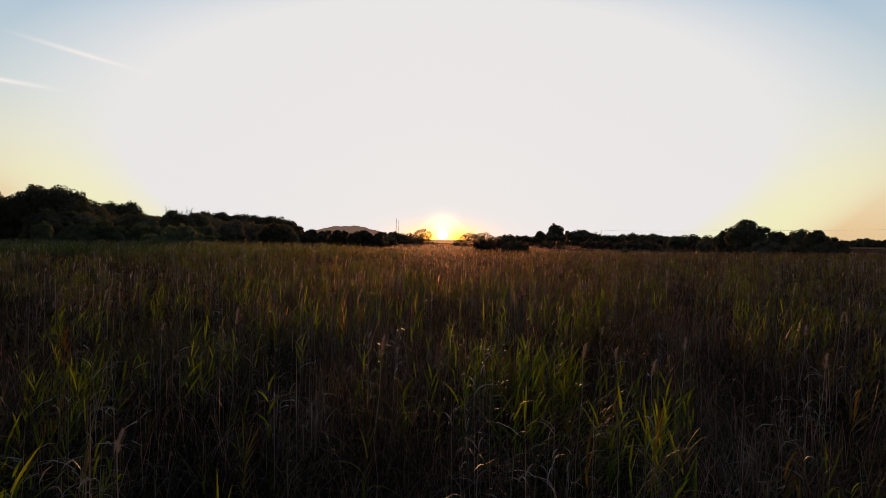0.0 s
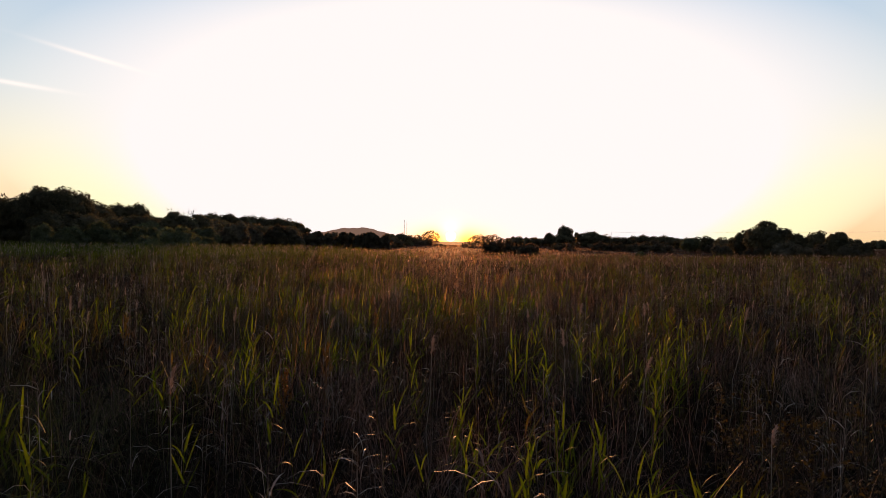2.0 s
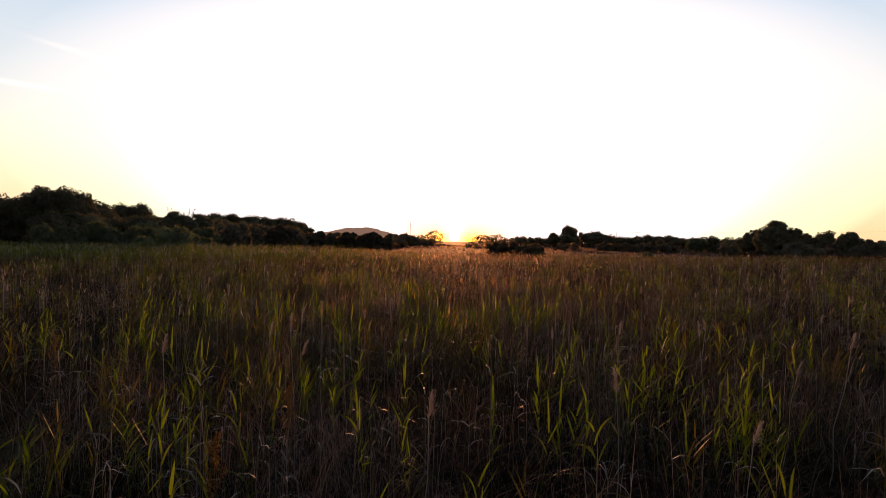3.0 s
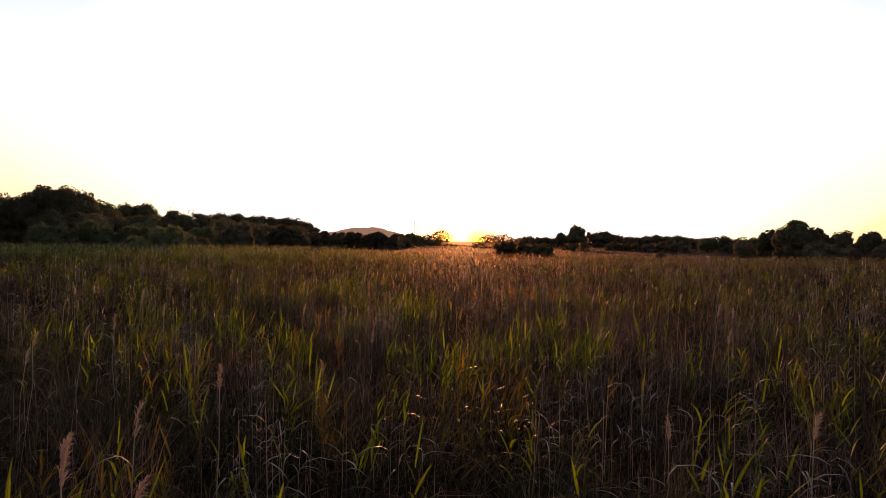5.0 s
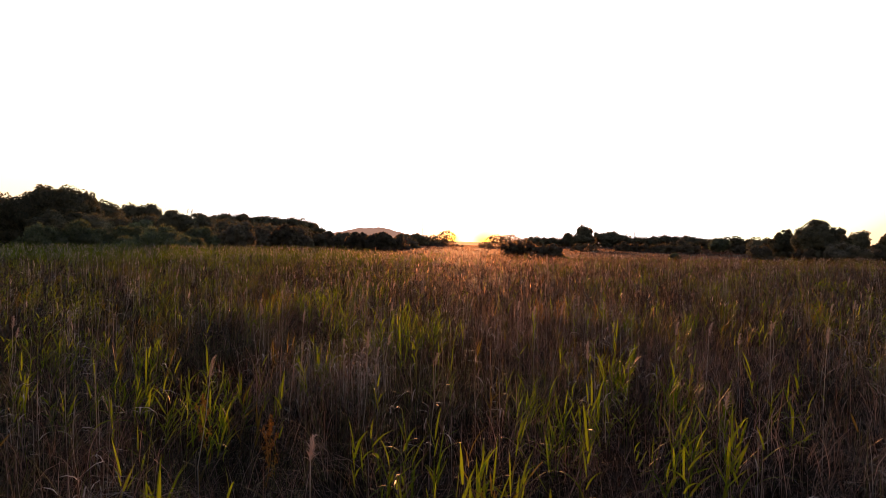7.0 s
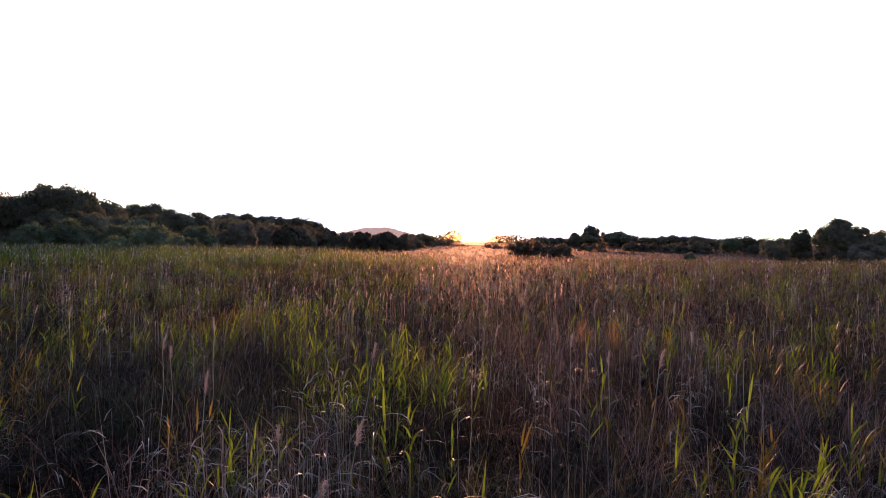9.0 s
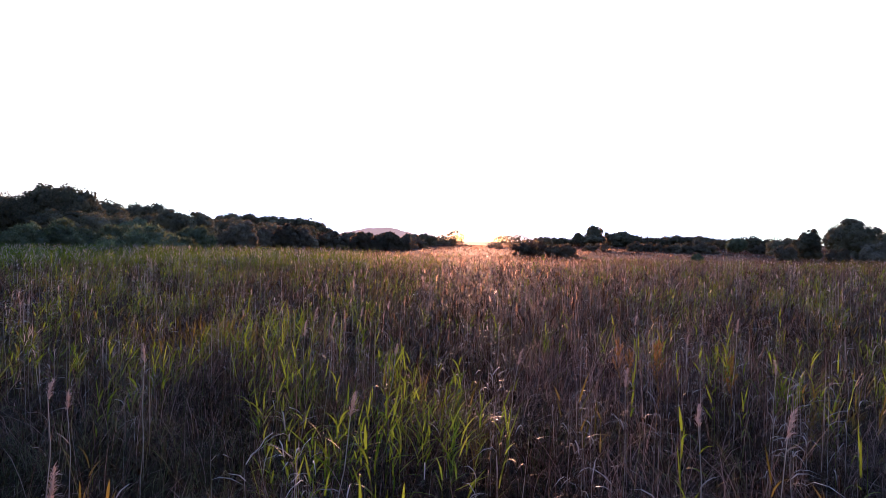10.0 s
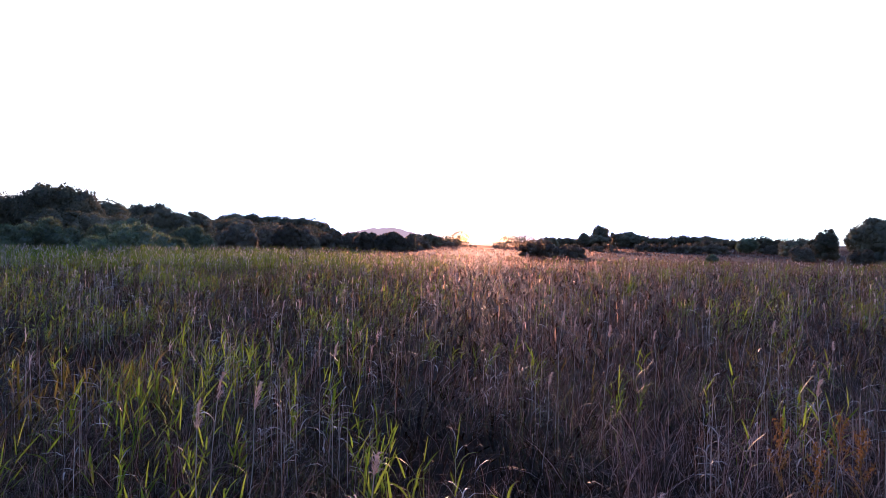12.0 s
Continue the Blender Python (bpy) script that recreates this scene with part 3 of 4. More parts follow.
def reed_bed():
    rng = np.random.default_rng(7)
    pile = Pile()
    # fine dry sedge, coloured darker to imitate shade inside the bed
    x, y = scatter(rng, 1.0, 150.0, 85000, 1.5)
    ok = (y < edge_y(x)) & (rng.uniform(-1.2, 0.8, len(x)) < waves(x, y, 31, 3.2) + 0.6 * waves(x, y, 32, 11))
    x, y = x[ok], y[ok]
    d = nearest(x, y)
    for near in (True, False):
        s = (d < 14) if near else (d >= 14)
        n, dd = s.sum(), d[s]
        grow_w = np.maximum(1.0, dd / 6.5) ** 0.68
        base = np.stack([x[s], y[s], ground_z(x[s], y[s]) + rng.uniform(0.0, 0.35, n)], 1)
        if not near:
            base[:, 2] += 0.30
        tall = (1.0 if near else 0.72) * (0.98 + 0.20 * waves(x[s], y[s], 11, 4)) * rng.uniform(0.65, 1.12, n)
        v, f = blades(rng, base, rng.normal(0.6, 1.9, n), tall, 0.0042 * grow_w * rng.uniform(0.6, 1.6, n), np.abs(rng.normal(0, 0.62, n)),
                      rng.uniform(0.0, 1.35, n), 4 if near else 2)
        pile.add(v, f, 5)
    # thick dark undergrowth near the ground, its near-black leaf colour standing in for shade
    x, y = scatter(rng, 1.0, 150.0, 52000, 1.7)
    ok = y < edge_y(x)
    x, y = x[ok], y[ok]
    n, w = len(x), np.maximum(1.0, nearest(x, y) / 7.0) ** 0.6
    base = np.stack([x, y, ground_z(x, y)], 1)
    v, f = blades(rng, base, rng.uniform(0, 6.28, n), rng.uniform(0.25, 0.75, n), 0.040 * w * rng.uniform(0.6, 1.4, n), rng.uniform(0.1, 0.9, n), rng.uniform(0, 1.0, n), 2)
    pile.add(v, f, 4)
    # hair-fine tangled sedge in the upper layer, leaning with the wind in tussocks
    x, y = scatter(rng, 1.0, 150.0, 360000, 1.46)
    ok = (y < edge_y(x)) & (rng.uniform(-1.5, 0.7, len(x)) < waves(x, y, 33, 2.4) + 0.7 * waves(x, y, 32, 11))
    x, y = x[ok], y[ok]
    d = nearest(x, y)
    fresh = rng.uniform(-0.6, 1.6, len(x)) < 0.8 * waves(x, y, 36, 8) + 0.5 * waves(x, y, 37, 2.2) + 0.45 * np.clip((-x - 0.5) / 3, -0.4, 1)
    for d0, d1, seg, green in ((0, 5, 4, True), (0, 5, 4, False), (5, 14, 3, True), (5, 14, 3, False), (14, 999, 2, True), (14, 999, 2, False)):
        s = (d >= d0) & (d < d1) & (fresh == green)
        n, dd = int(s.sum()), d[s]
        grow_w = np.maximum(1.0, dd / 6.0) ** 0.80
        tussock = 3.0 * waves(x[s], y[s], 35, 1.7)
        base = np.stack([x[s], y[s], ground_z(x[s], y[s]) + rng.uniform(0.18, 0.92, n) * (1 + 0.28 * waves(x[s], y[s], 11, 4))], 1)
        short = np.where(dd > 12, 0.70, 1.0)
        v, f = blades(rng, base + np.array([0, 0, 0.2]) * (dd > 12)[:, None], tussock + rng.normal(0, 0.9, n), rng.uniform(0.35, 0.85, n) * short, 0.0040 * grow_w * rng.uniform(0.5, 1.5, n),
                      np.abs(rng.normal(0.1, 0.58, n)), rng.uniform(0.0, 1.3, n), seg)
        pile.add(v, f, 7 if green else 0)
    # green reed shoots in tufts: each a stem with a fan of leaves, bent over by the wind from one side
    cx, cy = scatter(rng, 1.0, 150.0, 30000, 1.40)
    cd = nearest(cx, cy)
    green = 0.65 * waves(cx, cy, 3, 9) + 0.9 * waves(cx, cy, 4, 2.5)
    green = green + np.where(cy > 31, 0.25 * (cx < -3.4) - 0.85 * np.exp(-((cx - 1.2) / 3.8) ** 2), 0.0)
    ok = (cy < edge_y(cx)) & (rng.uniform(0.25, 3.1, len(cx)) < green + 0.06 * np.clip(cd - 5, 0, 14))
    cx, cy, green = cx[ok], cy[ok], green[ok]
    many = rng.integers(1, 6, len(cx))
    tuft = np.repeat(np.arange(len(cx)), many)
    off = rng.normal(0, 0.14, (len(tuft), 2))
    x, y = cx[tuft] + off[:, 0], cy[tuft] + off[:, 1]
    outward = np.arctan2(off[:, 1], off[:, 0])
    tuft_top = (rng.uniform(0.88, 1.12, len(cx)))[tuft]
    d = nearest(x, y)
    dull = (rng.uniform(0, 1, len(cx)) < np.clip(0.30 + 0.55 * waves(cx, cy, 6, 9) + 0.2 * waves(cx, cy, 7, 30), 0.05, 0.9))[tuft]
    for d0, d1, count, seg in ((0, 14, 6, 4), (14, 36, 5, 2), (36, 999, 4, 2)):
        for faded in (False, True):
            s = (d >= d0) & (d < d1) & (dull == faded)
            mat = 6 if faded else 2
            n, dd = int(s.sum()), d[s]
            w = np.maximum(1.0, dd / 11.0) ** 0.72
            top = rng.uniform(1.02, 1.38, n) * tuft_top[s] + 0.20 * waves(x[s], y[s], 21, 14)
            gz = ground_z(x[s], y[s])
            head = np.arctan2(np.sin(outward[s]), np.cos(outward[s]) + 0.4) + rng.normal(0, 0.4, n)
            tilt = rng.uniform(0.0, 0.24, n)
            base = np.stack([x[s], y[s], gz], 1)
            lift = np.stack([np.cos(head) * np.sin(tilt), np.sin(head) * np.sin(tilt), np.full(n, 0.97)], 1) * top[:, None]
            v, f = blades(rng, base + 0.5 * lift, head, top * 0.5, 0.0045 * w, tilt, np.zeros(n), 2)
            pile.add(v, f, mat)
            for i in range(count):
                u = 0.66 + 0.34 * i / (count - 1)
                turn = rng.uniform(0, 6.28, n)
                aim = np.arctan2(np.sin(turn) + 0.4 * np.sin(head), np.cos(turn) + 0.55 + 0.4 * np.cos(head))
                over = np.clip((dd - 7) / 8, 0, 1)
                lean = (rng.uniform(0.15, 0.95, n) + 0.22 * over) * (1.3 - 0.7 * (u - 0.66) / 0.34)
                v, f = blades(rng, base + u * lift, aim, rng.uniform(0.17, 0.38, n) * (1 - 0.22 * over), 0.0185 * w * rng.uniform(0.6, 1.35, n),
                              lean, (rng.uniform(0.0, 1.3, n) + 0.5 * over) * rng.uniform(0, 1, n), seg)
                pile.add(v, f, mat)
    # a belt of taller reeds along the foot of the willows
    n = 5200
    x = rng.uniform(-78, -5, n)
    y = 64 + 27 * rng.uniform(0, 1, n) ** 0.7 + 2.0 * waves(x, x * 0.2, 41, 12)
    full = np.clip((-x - 4) / 20, 0, 0.74) * np.clip((y - 58) / 24, 0.15, 1)
    top = (1.35 + 1.1 * full + 0.10 * waves(x, y, 42, 7)) * rng.uniform(0.88, 1.06, n)
    head, tilt = rng.uniform(0, 6.28, n), rng.uniform(0.0, 0.12, n)
    base = np.stack([x, y, ground_z(x, y)], 1)
    bend = np.stack([np.cos(head) * np.sin(tilt), np.sin(head) * np.sin(tilt), np.ones(n)], 1) * top[:, None]
    old = rng.uniform(0, 1, n) < 0.30
    v, f = blades(rng, base + 0.4 * bend, head, top * 0.6, np.full(n, 0.017), tilt, np.zeros(n), 2)
    pile.add(v, f, 2)
    for i in range(4):
        u = 0.60 + 0.13 * i
        for kind, mat in ((old, 1), (~old, 2)):
            m = int(kind.sum())
            v, f = blades(rng, (base + u * bend)[kind], head[kind] + i * 2.4 + rng.normal(0, 0.5, m), rng.uniform(0.22, 0.45, m), 0.042 * rng.uniform(0.6, 1.2, m),
                          rng.uniform(0.15, 0.75, m), rng.uniform(0.0, 1.0, m), 3)
            pile.add(v, f, mat)
    s = rng.uniform(0, 1, n) < 0.28
    m = int(s.sum())
    for i in range(3):
        v, f = blades(rng, (base + (0.98 - 0.02 * i) * bend)[s], head[s] + rng.normal(0, 0.7, m), rng.uniform(0.16, 0.26, m), np.full(m, 0.040), rng.uniform(0.05, 0.4, m), rng.uniform(0.1, 0.7, m), 2)
        pile.add(v, f, 3)
    # pale plumed reeds along the far edge, before the meadow
    n = 2600
    x = rng.uniform(2, 112, n)
    y = edge_y(x) - 13 * rng.uniform(0, 1, n) ** 1.5
    top = (1.08 + 0.34 * np.clip((x - 28) / 22, 0, 1) + 0.12 * waves(x, y, 43, 9)) * rng.uniform(0.85, 1.08, n)
    head, tilt = rng.normal(0.1, 0.9, n), rng.uniform(0.0, 0.16, n)
    base = np.stack([x, y, ground_z(x, y)], 1)
    bend = np.stack([np.cos(head) * np.sin(tilt), np.sin(head) * np.sin(tilt), np.ones(n)], 1) * top[:, None]
    v, f = blades(rng, base + 0.4 * bend, head, top * 0.6, np.full(n, 0.018), tilt, np.zeros(n), 2)
    pile.add(v, f, 6)
    for i in range(4):
        v, f = blades(rng, base + (0.62 + 0.12 * i) * bend, head + i * 2.4 + rng.normal(0, 0.5, n), rng.uniform(0.22, 0.42, n), 0.045 * rng.uniform(0.6, 1.2, n),
                      rng.uniform(0.2, 0.9, n), rng.uniform(0.0, 1.2, n), 2)
        pile.add(v, f, 6)
    s = rng.uniform(0, 1, n) < 0.30
    m = int(s.sum())
    for i in range(3):
        v, f = blades(rng, (base + (0.98 - 0.02 * i) * bend)[s], head[s] + rng.normal(0, 0.6, m), rng.uniform(0.18, 0.30, m), np.full(m, 0.045), rng.uniform(0.05, 0.4, m), rng.uniform(0.3, 1.0, m), 2)
        pile.add(v, f, 3)
    # bleached stalks of last year, many with a plume
    cx, cy = scatter(rng, 1.0, 150.0, 3000, 1.4)
    ok = (cy < edge_y(cx)) & (waves(cx, cy, 13, 7) > rng.uniform(-0.7, 1.5, len(cx)))
    cx, cy = cx[ok], cy[ok]
    tuft = np.repeat(np.arange(len(cx)), rng.integers(1, 10, len(cx)))
    x, y = cx[tuft] + rng.normal(0, 0.16, len(tuft)), cy[tuft] + rng.normal(0, 0.16, len(tuft))
    d = nearest(x, y)
    n = len(x)
    w = np.maximum(1.0, d / 9.0) ** 0.72
    top = rng.uniform(1.15, 1.95, n)
    base = np.stack([x, y, ground_z(x, y)], 1)
    head, tilt = rng.uniform(0, 6.28, n), np.abs(rng.normal(0, 0.06, n))
    low = rng.uniform(0.0, 0.6, n)
    v, f = blades(rng, base + np.stack([np.cos(head) * np.sin(tilt) * top * low, np.sin(head) * np.sin(tilt) * top * low, top * low], 1), head, top * (1 - low), 0.0064 * w, tilt, rng.uniform(0, 0.05, n), 2)
    pile.add(v, f, 1)
    # dead curled leaves on the stalks
    for i in range(3):
        u = rng.uniform(0.4, 0.95, n)
        at = base + np.stack([np.cos(head) * np.sin(tilt) * top * u, np.sin(head) * np.sin(tilt) * top * u, top * u], 1)
        v, f = blades(rng, at, rng.uniform(0, 6.28, n), rng.uniform(0.12, 0.28, n), 0.012 * w * rng.uniform(0.6, 1.3, n), rng.uniform(0.3, 1.0, n), rng.uniform(0.7, 1.9, n), 3)
        pile.add(v, f, 1)
    s = (rng.uniform(0, 1, n) < np.clip(0.10 + 0.006 * d, 0, 0.5)) & (d > 9)
    tip = (base + np.stack([np.cos(head) * np.sin(tilt) * top, np.sin(head) * np.sin(tilt) * top, top * np.cos(tilt)], 1))[s]
    for i in range(4):
        m = len(tip)
        v, f = blades(rng, tip - np.array([0, 0, 0.03 * i]), head[s] + rng.normal(0, 0.7, m), rng.uniform(0.12, 0.20, m), 0.010 * w[s], rng.uniform(0.05, 0.38, m),
                      rng.uniform(0.1, 0.7, m), 2)
        pile.add(v, f, 3)
    me = pile.mesh("reed_bed", [M_SEDGE, M_STALK, M_REED, M_PLUME, M_LOW_SHADE, M_SHADED_SEDGE, M_DULL, M_GREEN])
    return tagged(new("reed_bed", me), "dense reed bed of green shoots, bleached stalks and dry sedge", "reeds", kind="stuff")


reed_bed()


def meadow():
    """Rough dry grass beyond the reeds."""
    rng = np.random.default_rng(17)
    n = 62000
    x, y = rng.uniform(-60, 330, n), 85 + 520 * rng.uniform(0, 1, n) ** 1.8
    ok = (y > edge_y(x) - 4) & (np.abs(x) < 0.85 * y)
    x, y = x[ok], y[ok]
    n, w = len(x), y / 100.0
    base = np.stack([x, y, ground_z(x, y)], 1)
    v, f = blades(rng, base, rng.uniform(0, 6.28, n), rng.uniform(0.3, 0.75, n), 0.10 * w, rng.uniform(0, 0.7, n), rng.uniform(0, 0.5, n), 2)
    pile = Pile()
    pile.add(v, f)
    return tagged(new("meadow_grass", pile.mesh("meadow_grass", [M_MEADOW])), "rough dry brown meadow grass beyond the reeds", "grass", kind="stuff")


meadow()


# ---------------------------------------------------------------- single plants along the lane
def plume_mesh(rng, size):
    """A feathery seed head whose tip nods over to one side."""
    pile = Pile()
    n = 100
    u = rng.uniform(0, 1, n)
    nod = rng.uniform(0.04, 0.22)
    base = np.stack([nod * size * u ** 2 + rng.normal(0, 0.005, n), rng.normal(0, 0.005, n), size * (0.82 * u - 0.25 * nod * u ** 3)], 1)
    v, f = blades(rng, base, rng.normal(0.0, 1.0, n), size * rng.uniform(0.16, 0.36, n) * (1.15 - 0.55 * u), np.full(n, 0.0060), rng.uniform(0.05, 0.5, n), rng.uniform(0.2, 1.3, n), 3)
    pile.add(v, f)
    return pile.mesh("plume", [M_PLUME])


def plume_reed(rng, tall, size, leaves):
    """A reed stalk with its plume and a few leaves."""
    root = tagged(new("reed"), "pale dry reed stalk with a feathery plume standing in the bed", "reed", "plumed reeds along the lane")
    pile = Pile()
    bend = rng.uniform(-0.05, 0.05)
    pile.add(*limb(rng, (0, 0, 0), (bend, bend * 0.5, tall - size * 0.8), 0.0055, 0.0032, 6, 0.012))
    part("stem", pile.mesh("stem", [M_STALK]), None, root)
    p = part("plume", plume_mesh(rng, size), None, root, "feathery mauve-brown plume")
    p.location = (bend, bend * 0.5, tall - size * 0.85)
    for i in range(leaves):
        u = rng.uniform(0.45, 0.85)
        pile = Pile()
        v, f = blades(rng, np.zeros((1, 3)), np.array([rng.uniform(0, 6.28)]), np.array([rng.uniform(0.16, 0.30)]), np.array([0.012]),
                      np.array([rng.uniform(0.3, 0.8)]), np.array([rng.uniform(0.3, 1.3)]), 5)
        pile.add(v, f)
        q = part("leaf", pile.mesh("leaf", [M_REED if i == 0 else M_STALK]), None, root)
        q.location = (bend * u, bend * 0.5 * u, tall * u)
    return root


rng = np.random.default_rng(41)
REED_KINDS = [plume_reed(rng, rng.uniform(1.85, 2.05), rng.uniform(0.20, 0.29), int(rng.integers(2, 4))) for i in range(8)]
for i, first in enumerate(REED_KINDS):
    first.matrix_basis = pose(rng.uniform(-5, 5), 9 + i * 3.3, -0.02, 0, 0, rng.uniform(0, 360))


def plumes_at(*places):
    for x, y, top in places:
        src = REED_KINDS[int(rng.integers(0, 8))]
        s = (top + 0.04) / 2.0
        copy_thing(src, pose(x, y, float(ground_z(x, y)) - 0.02, rng.normal(0, 3), rng.normal(3, 3), rng.normal(0, 45)) @ Matrix.Diagonal((1, 1, s, 1)))


plumes_at((-2.10, 15.95, 2.05), (-4.91, 19.13, 2.05), (-3.56, 31.61, 2.1), (-3.51, 31.67, 2.05), (-3.25, 31.75, 2.1), (0.0, 36.84, 2.1), (1.95, 32.79, 2.0))
plumes_at((2.98, 36.24, 2.05), (-2.04, 27.19, 1.9), (-4.52, 27.29, 2.0), (-1.71, 24.92, 1.75), (4.4, 23.79, 2.0), (3.84, 24.06, 2.0), (-5.4, 21.57, 2.0))
plumes_at((-1.53, 22.78, 2.0), (4.11, 21.54, 2.0), (-2.13, 14.58, 2.0), (-3.15, 12.91, 2.0), (-0.24, 10.92, 1.9), (4.27, 13.61, 2.0), (-5.59, 13.22, 2.0))
plumes_at((-1.95, 13.86, 2.05), (-0.68, 6.18, 1.9), (-2.09, 3.77, 1.6), (0.72, 28.78, 1.8))
for i in range(110):
    y = rng.uniform(6, 48)
    x = rng.uniform(-1, 1) * (4 + 0.35 * y)
    if abs(x + 0.4) < 0.35 and y < 29:
        continue
    plumes_at((x, y, rng.uniform(1.5, 2.0)))


def reed_shoot(rng, tall):
    """A green reed shoot: a stem and broad pointed leaves held up in a fan."""
    root = tagged(new("reed_shoot"), "fresh yellow-green reed shoot with broad pointed leaves", "reed", "green shoots along the lane")
    pile = Pile()
    pile.add(*limb(rng, (0, 0, 0), (rng.uniform(-0.08, 0.08), rng.uniform(-0.08, 0.08), tall), 0.0038, 0.0018, 5, 0.01))
    part("stem", pile.mesh("stem", [M_REED]), None, root)
    turn = rng.uniform(0, 6.28)
    for i in range(6):
        u = 0.60 + 0.40 * i / 5
        v, f = blades(rng, np.zeros((1, 3)), np.array([turn + i * math.pi + rng.normal(0, 0.35)]), np.array([rng.uniform(0.22, 0.42)]), np.array([rng.uniform(0.017, 0.028)]),
                      np.array([rng.uniform(0.3, 0.8) * (1.15 - 0.8 * (u - 0.6) / 0.4)]), np.array([rng.choice([0.05, 0.2, 0.6, 1.1, 1.4])]), 6)
        pile = Pile()
        pile.add(v, f)
        q = part("leaf", pile.mesh("leaf", [M_REED]), None, root)
        q.location = (0, 0, tall * u)
    return root


SHOOTS = [reed_shoot(rng, rng.uniform(1.15, 1.6)) for i in range(10)]
for i, first in enumerate(SHOOTS):
    first.matrix_basis = pose(rng.uniform(-3, 3), 5 + 2.7 * i, 0, 0, 0, rng.uniform(0, 360))
made = 0
while made < 230:
    y = rng.uniform(3.5, 38)
    x = rng.uniform(-1, 1) * (3.0 + 0.13 * y) - 0.4
    if float(waves(np.array(x), np.array(y), 3, 9) + 0.6 * waves(np.array(x), np.array(y), 4, 2.5)) < rng.uniform(-1.2, 1.2):
        continue
    copy_thing(SHOOTS[int(rng.integers(0, 10))], pose(x, y, float(ground_z(x, y)) - 0.02, rng.normal(0, 4), rng.normal(0, 4), rng.uniform(0, 360)))
    made += 1


def dock(rng):
    """A dock gone to rusty seed: a ribbed stem, upright branches thick with seed, a few narrow leaves."""
    root = tagged(new("dock_plant"), "rust-brown dock plant gone to seed among the reeds", "dock", "rusty docks")
    tall = 1.45
    pile = Pile()
    pile.add(*limb(rng, (0, 0, 0), (0.02, 0.01, tall), 0.006, 0.002, 6, 0.02))
    part("stem", pile.mesh("stem", [M_DOCK]), None, root)
    for i in range(7):
        z = tall * (0.60 + 0.40 * i / 7)
        a, l = i * 2.4, 0.20 * (1.25 - 0.12 * i)
        pile = Pile()
        tip = np.array([math.cos(a) * l * 0.45, math.sin(a) * l * 0.45, l])
        pile.add(*limb(rng, (0, 0, 0), tip, 0.003, 0.001, 5, 0.03))
        u = rng.uniform(0.1, 1, (60, 1))
        c = tip * u + rng.normal(0, 0.013, (60, 3))
        pile.add(*cards(rng, c, rng.uniform(0.013, 0.024, 60), rng.normal(0, 1, (60, 3)), 1.1))
        q = part("seed_head", pile.mesh("seed_head", [M_DOCK]), None, root)
        q.location = (0.02 * z / tall, 0.01 * z / tall, z)
    for i in range(4):
        pile = Pile()
        v, f = blades(rng, np.zeros((1, 3)), np.array([i * 1.7]), np.array([0.30]), np.array([0.035]), np.array([0.6]), np.array([0.8]), 6)
        pile.add(v, f)
        q = part("leaf", pile.mesh("leaf", [M_SHRUB]), None, root)
        q.location = (0, 0, tall * (0.25 + 0.1 * i))
    return root


def reed_clump(x, y, count, seed):
    """A clump of reeds whose long leaves the wind has laid over to one side."""
    rng = np.random.default_rng(seed)
    root = tagged(new("reed_clump"), "clump of green reeds with long leaves bent over by the wind", "reed", "wind-bent reed clumps")
    root.location = (x, y, float(ground_z(x, y)))
    for i in range(count):
        px_, py_, tall = rng.normal(0, 0.16), rng.normal(0, 0.12), rng.uniform(0.85, 1.20)
        pile = Pile()
        pile.add(*limb(rng, (px_, py_, 0), (px_ + rng.uniform(0.02, 0.12), py_, tall), 0.0042, 0.0022, 5, 0.01))
        stem = part("stem", pile.mesh("stem", [M_REED]), None, root)
        for j in range(4):
            u = 0.66 + 0.11 * j
            v, f = blades(rng, np.array([[px_ + 0.07 * u, py_, tall * u]]), np.array([rng.normal(0.1, 0.5)]), np.array([rng.uniform(0.32, 0.58)]), np.array([rng.uniform(0.014, 0.022)]),
                          np.array([rng.uniform(0.25, 0.7)]), np.array([rng.uniform(0.7, 1.5)]), 7)
            pile = Pile()
            pile.add(v, f)
            part("leaf", pile.mesh("leaf", [M_REED if rng.uniform() < 0.6 else M_DULL]), None, stem)
    return root


reed_clump(1.35, 5.35, 7, 61)
reed_clump(1.05, 5.75, 5, 62)
reed_clump(1.60, 6.30, 6, 63)
reed_clump(3.05, 18.3, 6, 64)
reed_clump(3.45, 26.6, 6, 65)
reed_clump(-2.6, 28.9, 6, 66)


first_dock = dock(np.random.default_rng(5))
first_dock.matrix_basis = pose(-3.2, 21.9, 0)
for x, y, top in ((-2.24, 21.2, 1.45), (1.68, 32.9, 1.5), (1.7, 32.4, 1.4), (2.24, 32.6, 1.5), (-1.8, 13.0, 1.5), (-1.98, 11.5, 1.45), (-1.64, 17.6, 1.4), (-5.4, 8.4, 1.6),
                  (2.5, 33.4, 1.4), (3.1, 31.8, 1.45), (-6.4, 16.0, 1.5), (5.2, 18.5, 1.5)):
    copy_thing(first_dock, pose(x, y, 0, 0, 0, rng.uniform(0, 360)) @ Matrix.Diagonal((1, 1, top / 1.45, 1)))


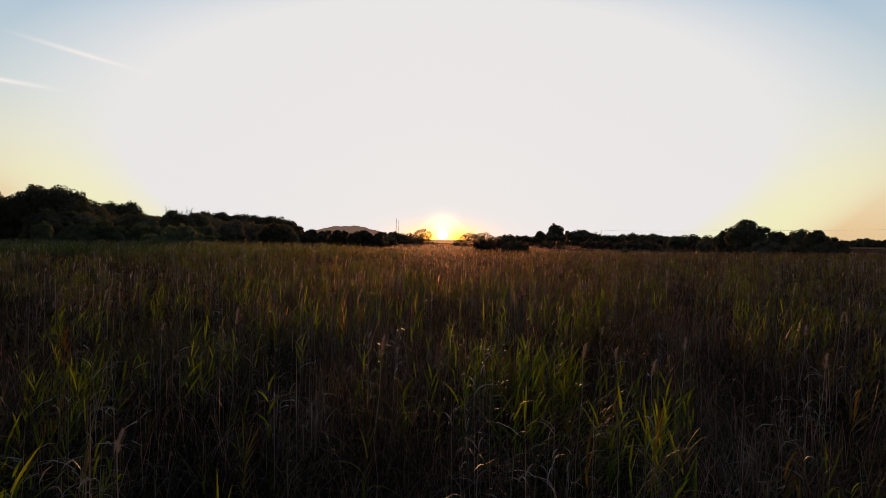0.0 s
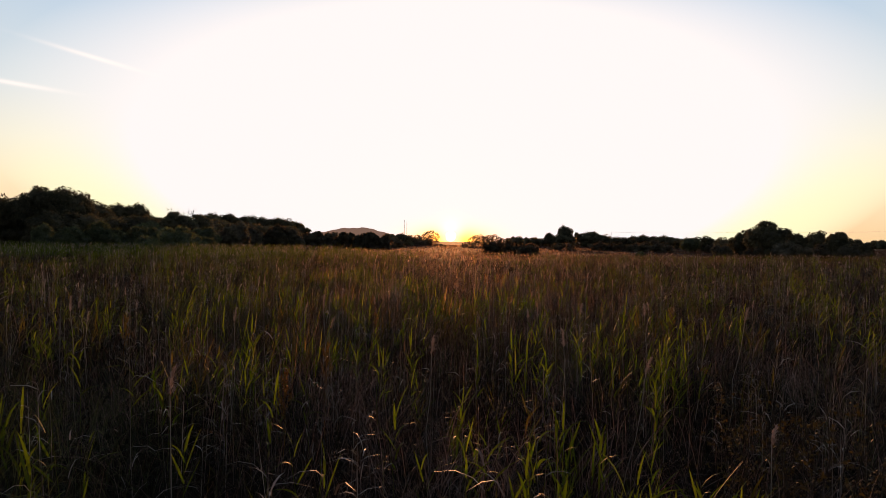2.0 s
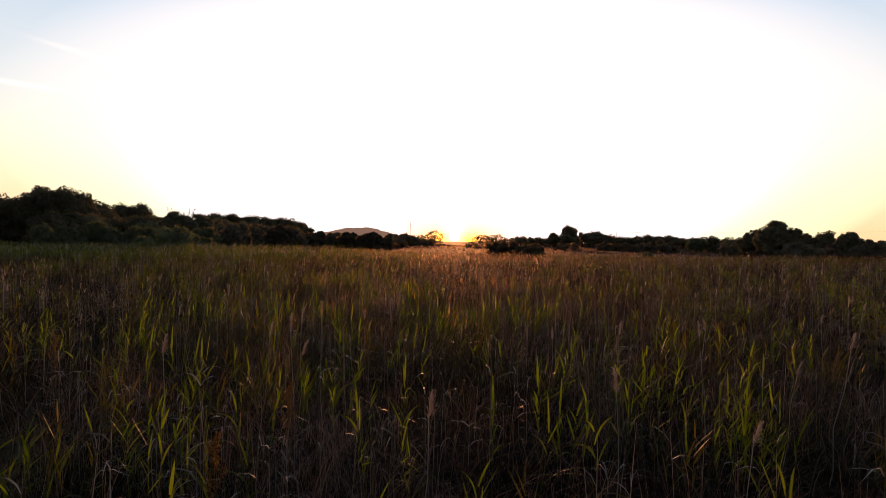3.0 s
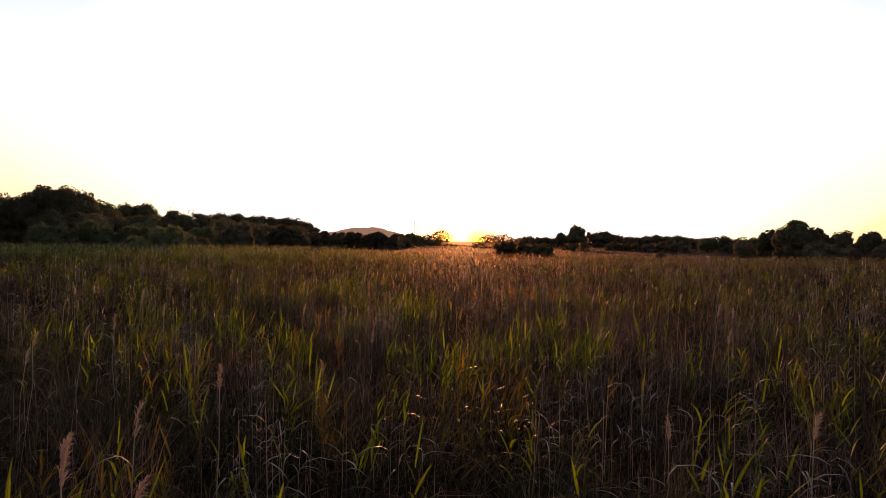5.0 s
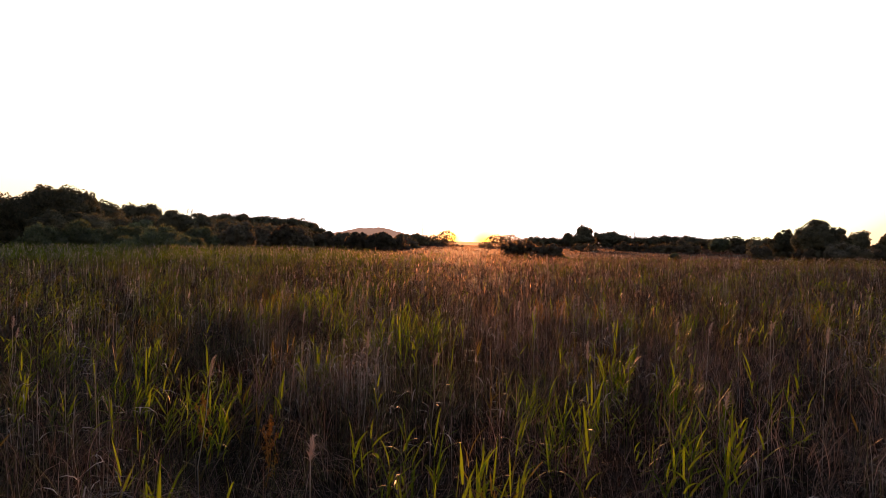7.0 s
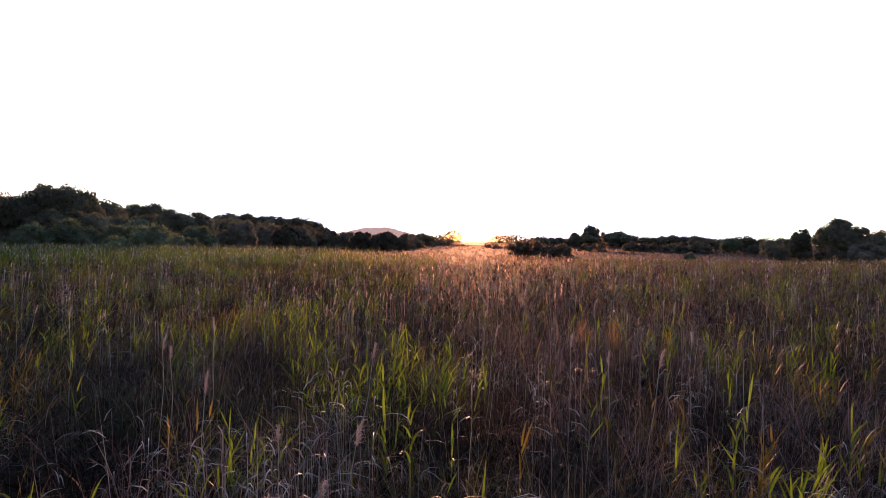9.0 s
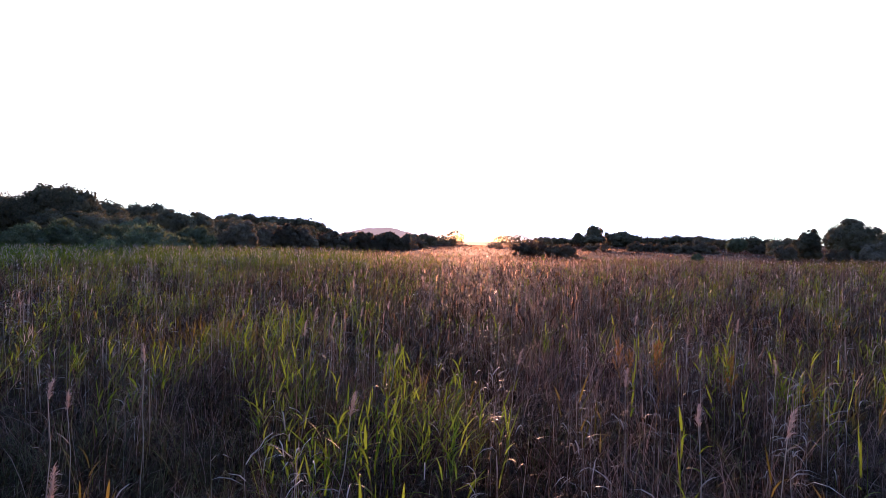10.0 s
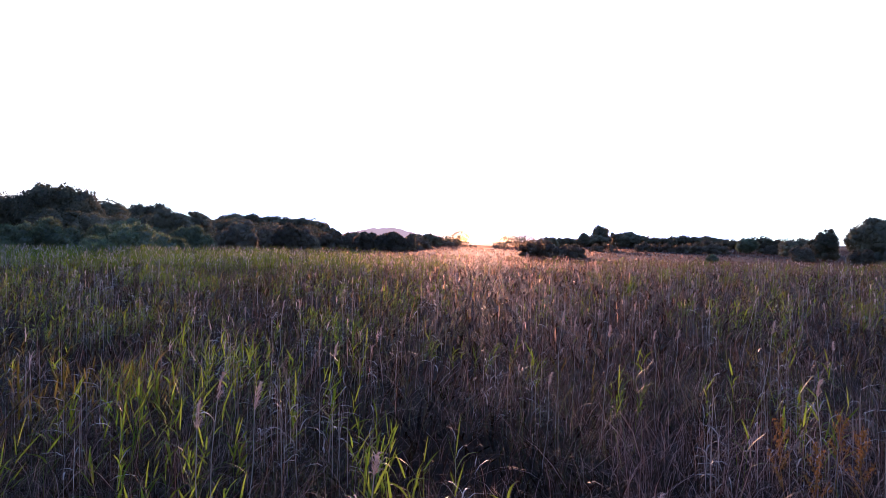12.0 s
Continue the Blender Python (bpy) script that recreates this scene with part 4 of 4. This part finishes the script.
def shrub(x, y, tall, spread, label, name="alder_sapling", material=None, seed=3):
    """A thin twiggy young shrub with small separate leaves."""
    rng = np.random.default_rng(seed)
    root = tagged(new(name), label, "shrub")
    root.location = (x, y, 0)
    for i in range(6):
        a = i * 1.05 + rng.uniform(-0.3, 0.3)
        tip = np.array([math.cos(a) * spread * rng.uniform(0.3, 1), math.sin(a) * spread * rng.uniform(0.3, 1), tall * rng.uniform(0.75, 1.0)])
        pile = Pile()
        pile.add(*limb(rng, (0, 0, 0), tip, 0.010, 0.003, 6, 0.05))
        side = []
        for j in range(9):
            u = 0.5 + 0.055 * j
            q = tip * u + np.array([rng.normal(0, 0.16), rng.normal(0, 0.16), rng.uniform(0.0, 0.14)])
            pile.add(*limb(rng, tip * u, q, 0.003, 0.0012, 4, 0.03))
            side.append((tip * u, q))
        branch = part("branch", pile.mesh("branch", [M_BARK]), None, root)
        pile = Pile()
        for p, q in side:
            w = rng.uniform(0.2, 1.05, (16, 1))
            c = p + (q - p) * w + rng.normal(0, 0.018, (16, 3))
            pile.add(*cards(rng, c, rng.uniform(0.018, 0.034, 16), np.tile([0, 0, 1.0], (16, 1)), 1.3))
        part("foliage", pile.mesh("foliage", [material or M_SHRUB]), None, branch)
    return root


shrub(2.55, 9.4, 1.95, 0.55, "thin young alder shrub with small bronze leaves")
shrub(2.95, 9.0, 1.9, 0.60, "thin young alder shrub with small bronze leaves", seed=9)
grow("willow", -41.0, 85, 2.75, 2.2)
grow("bush", -25.5, 93, 1.75, 4.0)


# ---------------------------------------------------------------- masts and power line in the distance
def radio_mast(x, y, tall):
    root = tagged(new("radio_mast"), "slim steel radio mast far beyond the trees", "mast", "distant masts")
    root.location = (x, y, 0)
    pile = Pile()
    r = np.random.default_rng(1)
    for dx_, dy_ in ((-0.6, -0.4), (0.6, -0.4), (0, 0.7)):
        pile.add(*limb(r, (dx_, dy_, -2), (dx_ * 0.5, dy_ * 0.5, tall), 0.16, 0.12, 5, 0.0))
    part("leg_frame", pile.mesh("leg_frame", [M_STEEL]), None, root)
    for i in range(14):
        z = tall * (i + 0.5) / 14
        pile = Pile()
        pile.add(*limb(r, (-0.6, -0.4, z), (0.6, -0.4, z + 1.2), 0.07, 0.07, 4, 0.0))
        pile.add(*limb(r, (0.6, -0.4, z), (0, 0.7, z + 1.2), 0.07, 0.07, 4, 0.0))
        part("brace", pile.mesh("brace", [M_STEEL]), None, root)


radio_mast(-119, 1500, 55)
radio_mast(-113, 1500, 52)


def power_pole(x, y, tall):
    root = tagged(new("power_pole"), "wooden power pole behind the trees", "pole", "power poles")
    z = float(ground_z(x, y))
    root.location = (x, y, z)
    r = np.random.default_rng(2)
    pile = Pile()
    pile.add(*limb(r, (0, 0, 0), (0, 0, tall - z), 0.17, 0.12, 10, 0.0))
    part("pole", pile.mesh("pole", [M_POLE]), None, root)
    pile = Pile()
    pile.add(*limb(r, (0, -1.1, tall - z - 0.2), (0, 1.1, tall - z - 0.2), 0.06, 0.06, 6, 0.0))
    part("crossarm", pile.mesh("crossarm", [M_POLE]), None, root)


power_pole(107, 400, 10.4)
power_pole(201, 400, 11.6)
power_pole(330, 400, 14.4)


def cable(a, b, sag):
    pile = Pile()
    r = np.random.default_rng(3)
    pts = [np.array(a) + (np.array(b) - np.array(a)) * u - np.array([0, 0, sag * 4 * u * (1 - u)]) for u in np.linspace(0, 1, 15)]
    for p, q in zip(pts, pts[1:]):
        pile.add(*limb(r, p, q, 0.022, 0.022, 4, 0.0))
    return tagged(new("power_cable", pile.mesh("power_cable", [M_STEEL])), "thin dark overhead power cable strung between poles", "cable", "power cables")


for off in (-1.0, 1.0):
    cable((107, 400 + off, 10.3), (201, 400 + off, 11.5), 0.8)
    cable((201, 400 + off, 11.5), (330, 400 + off, 14.3), 1.0)
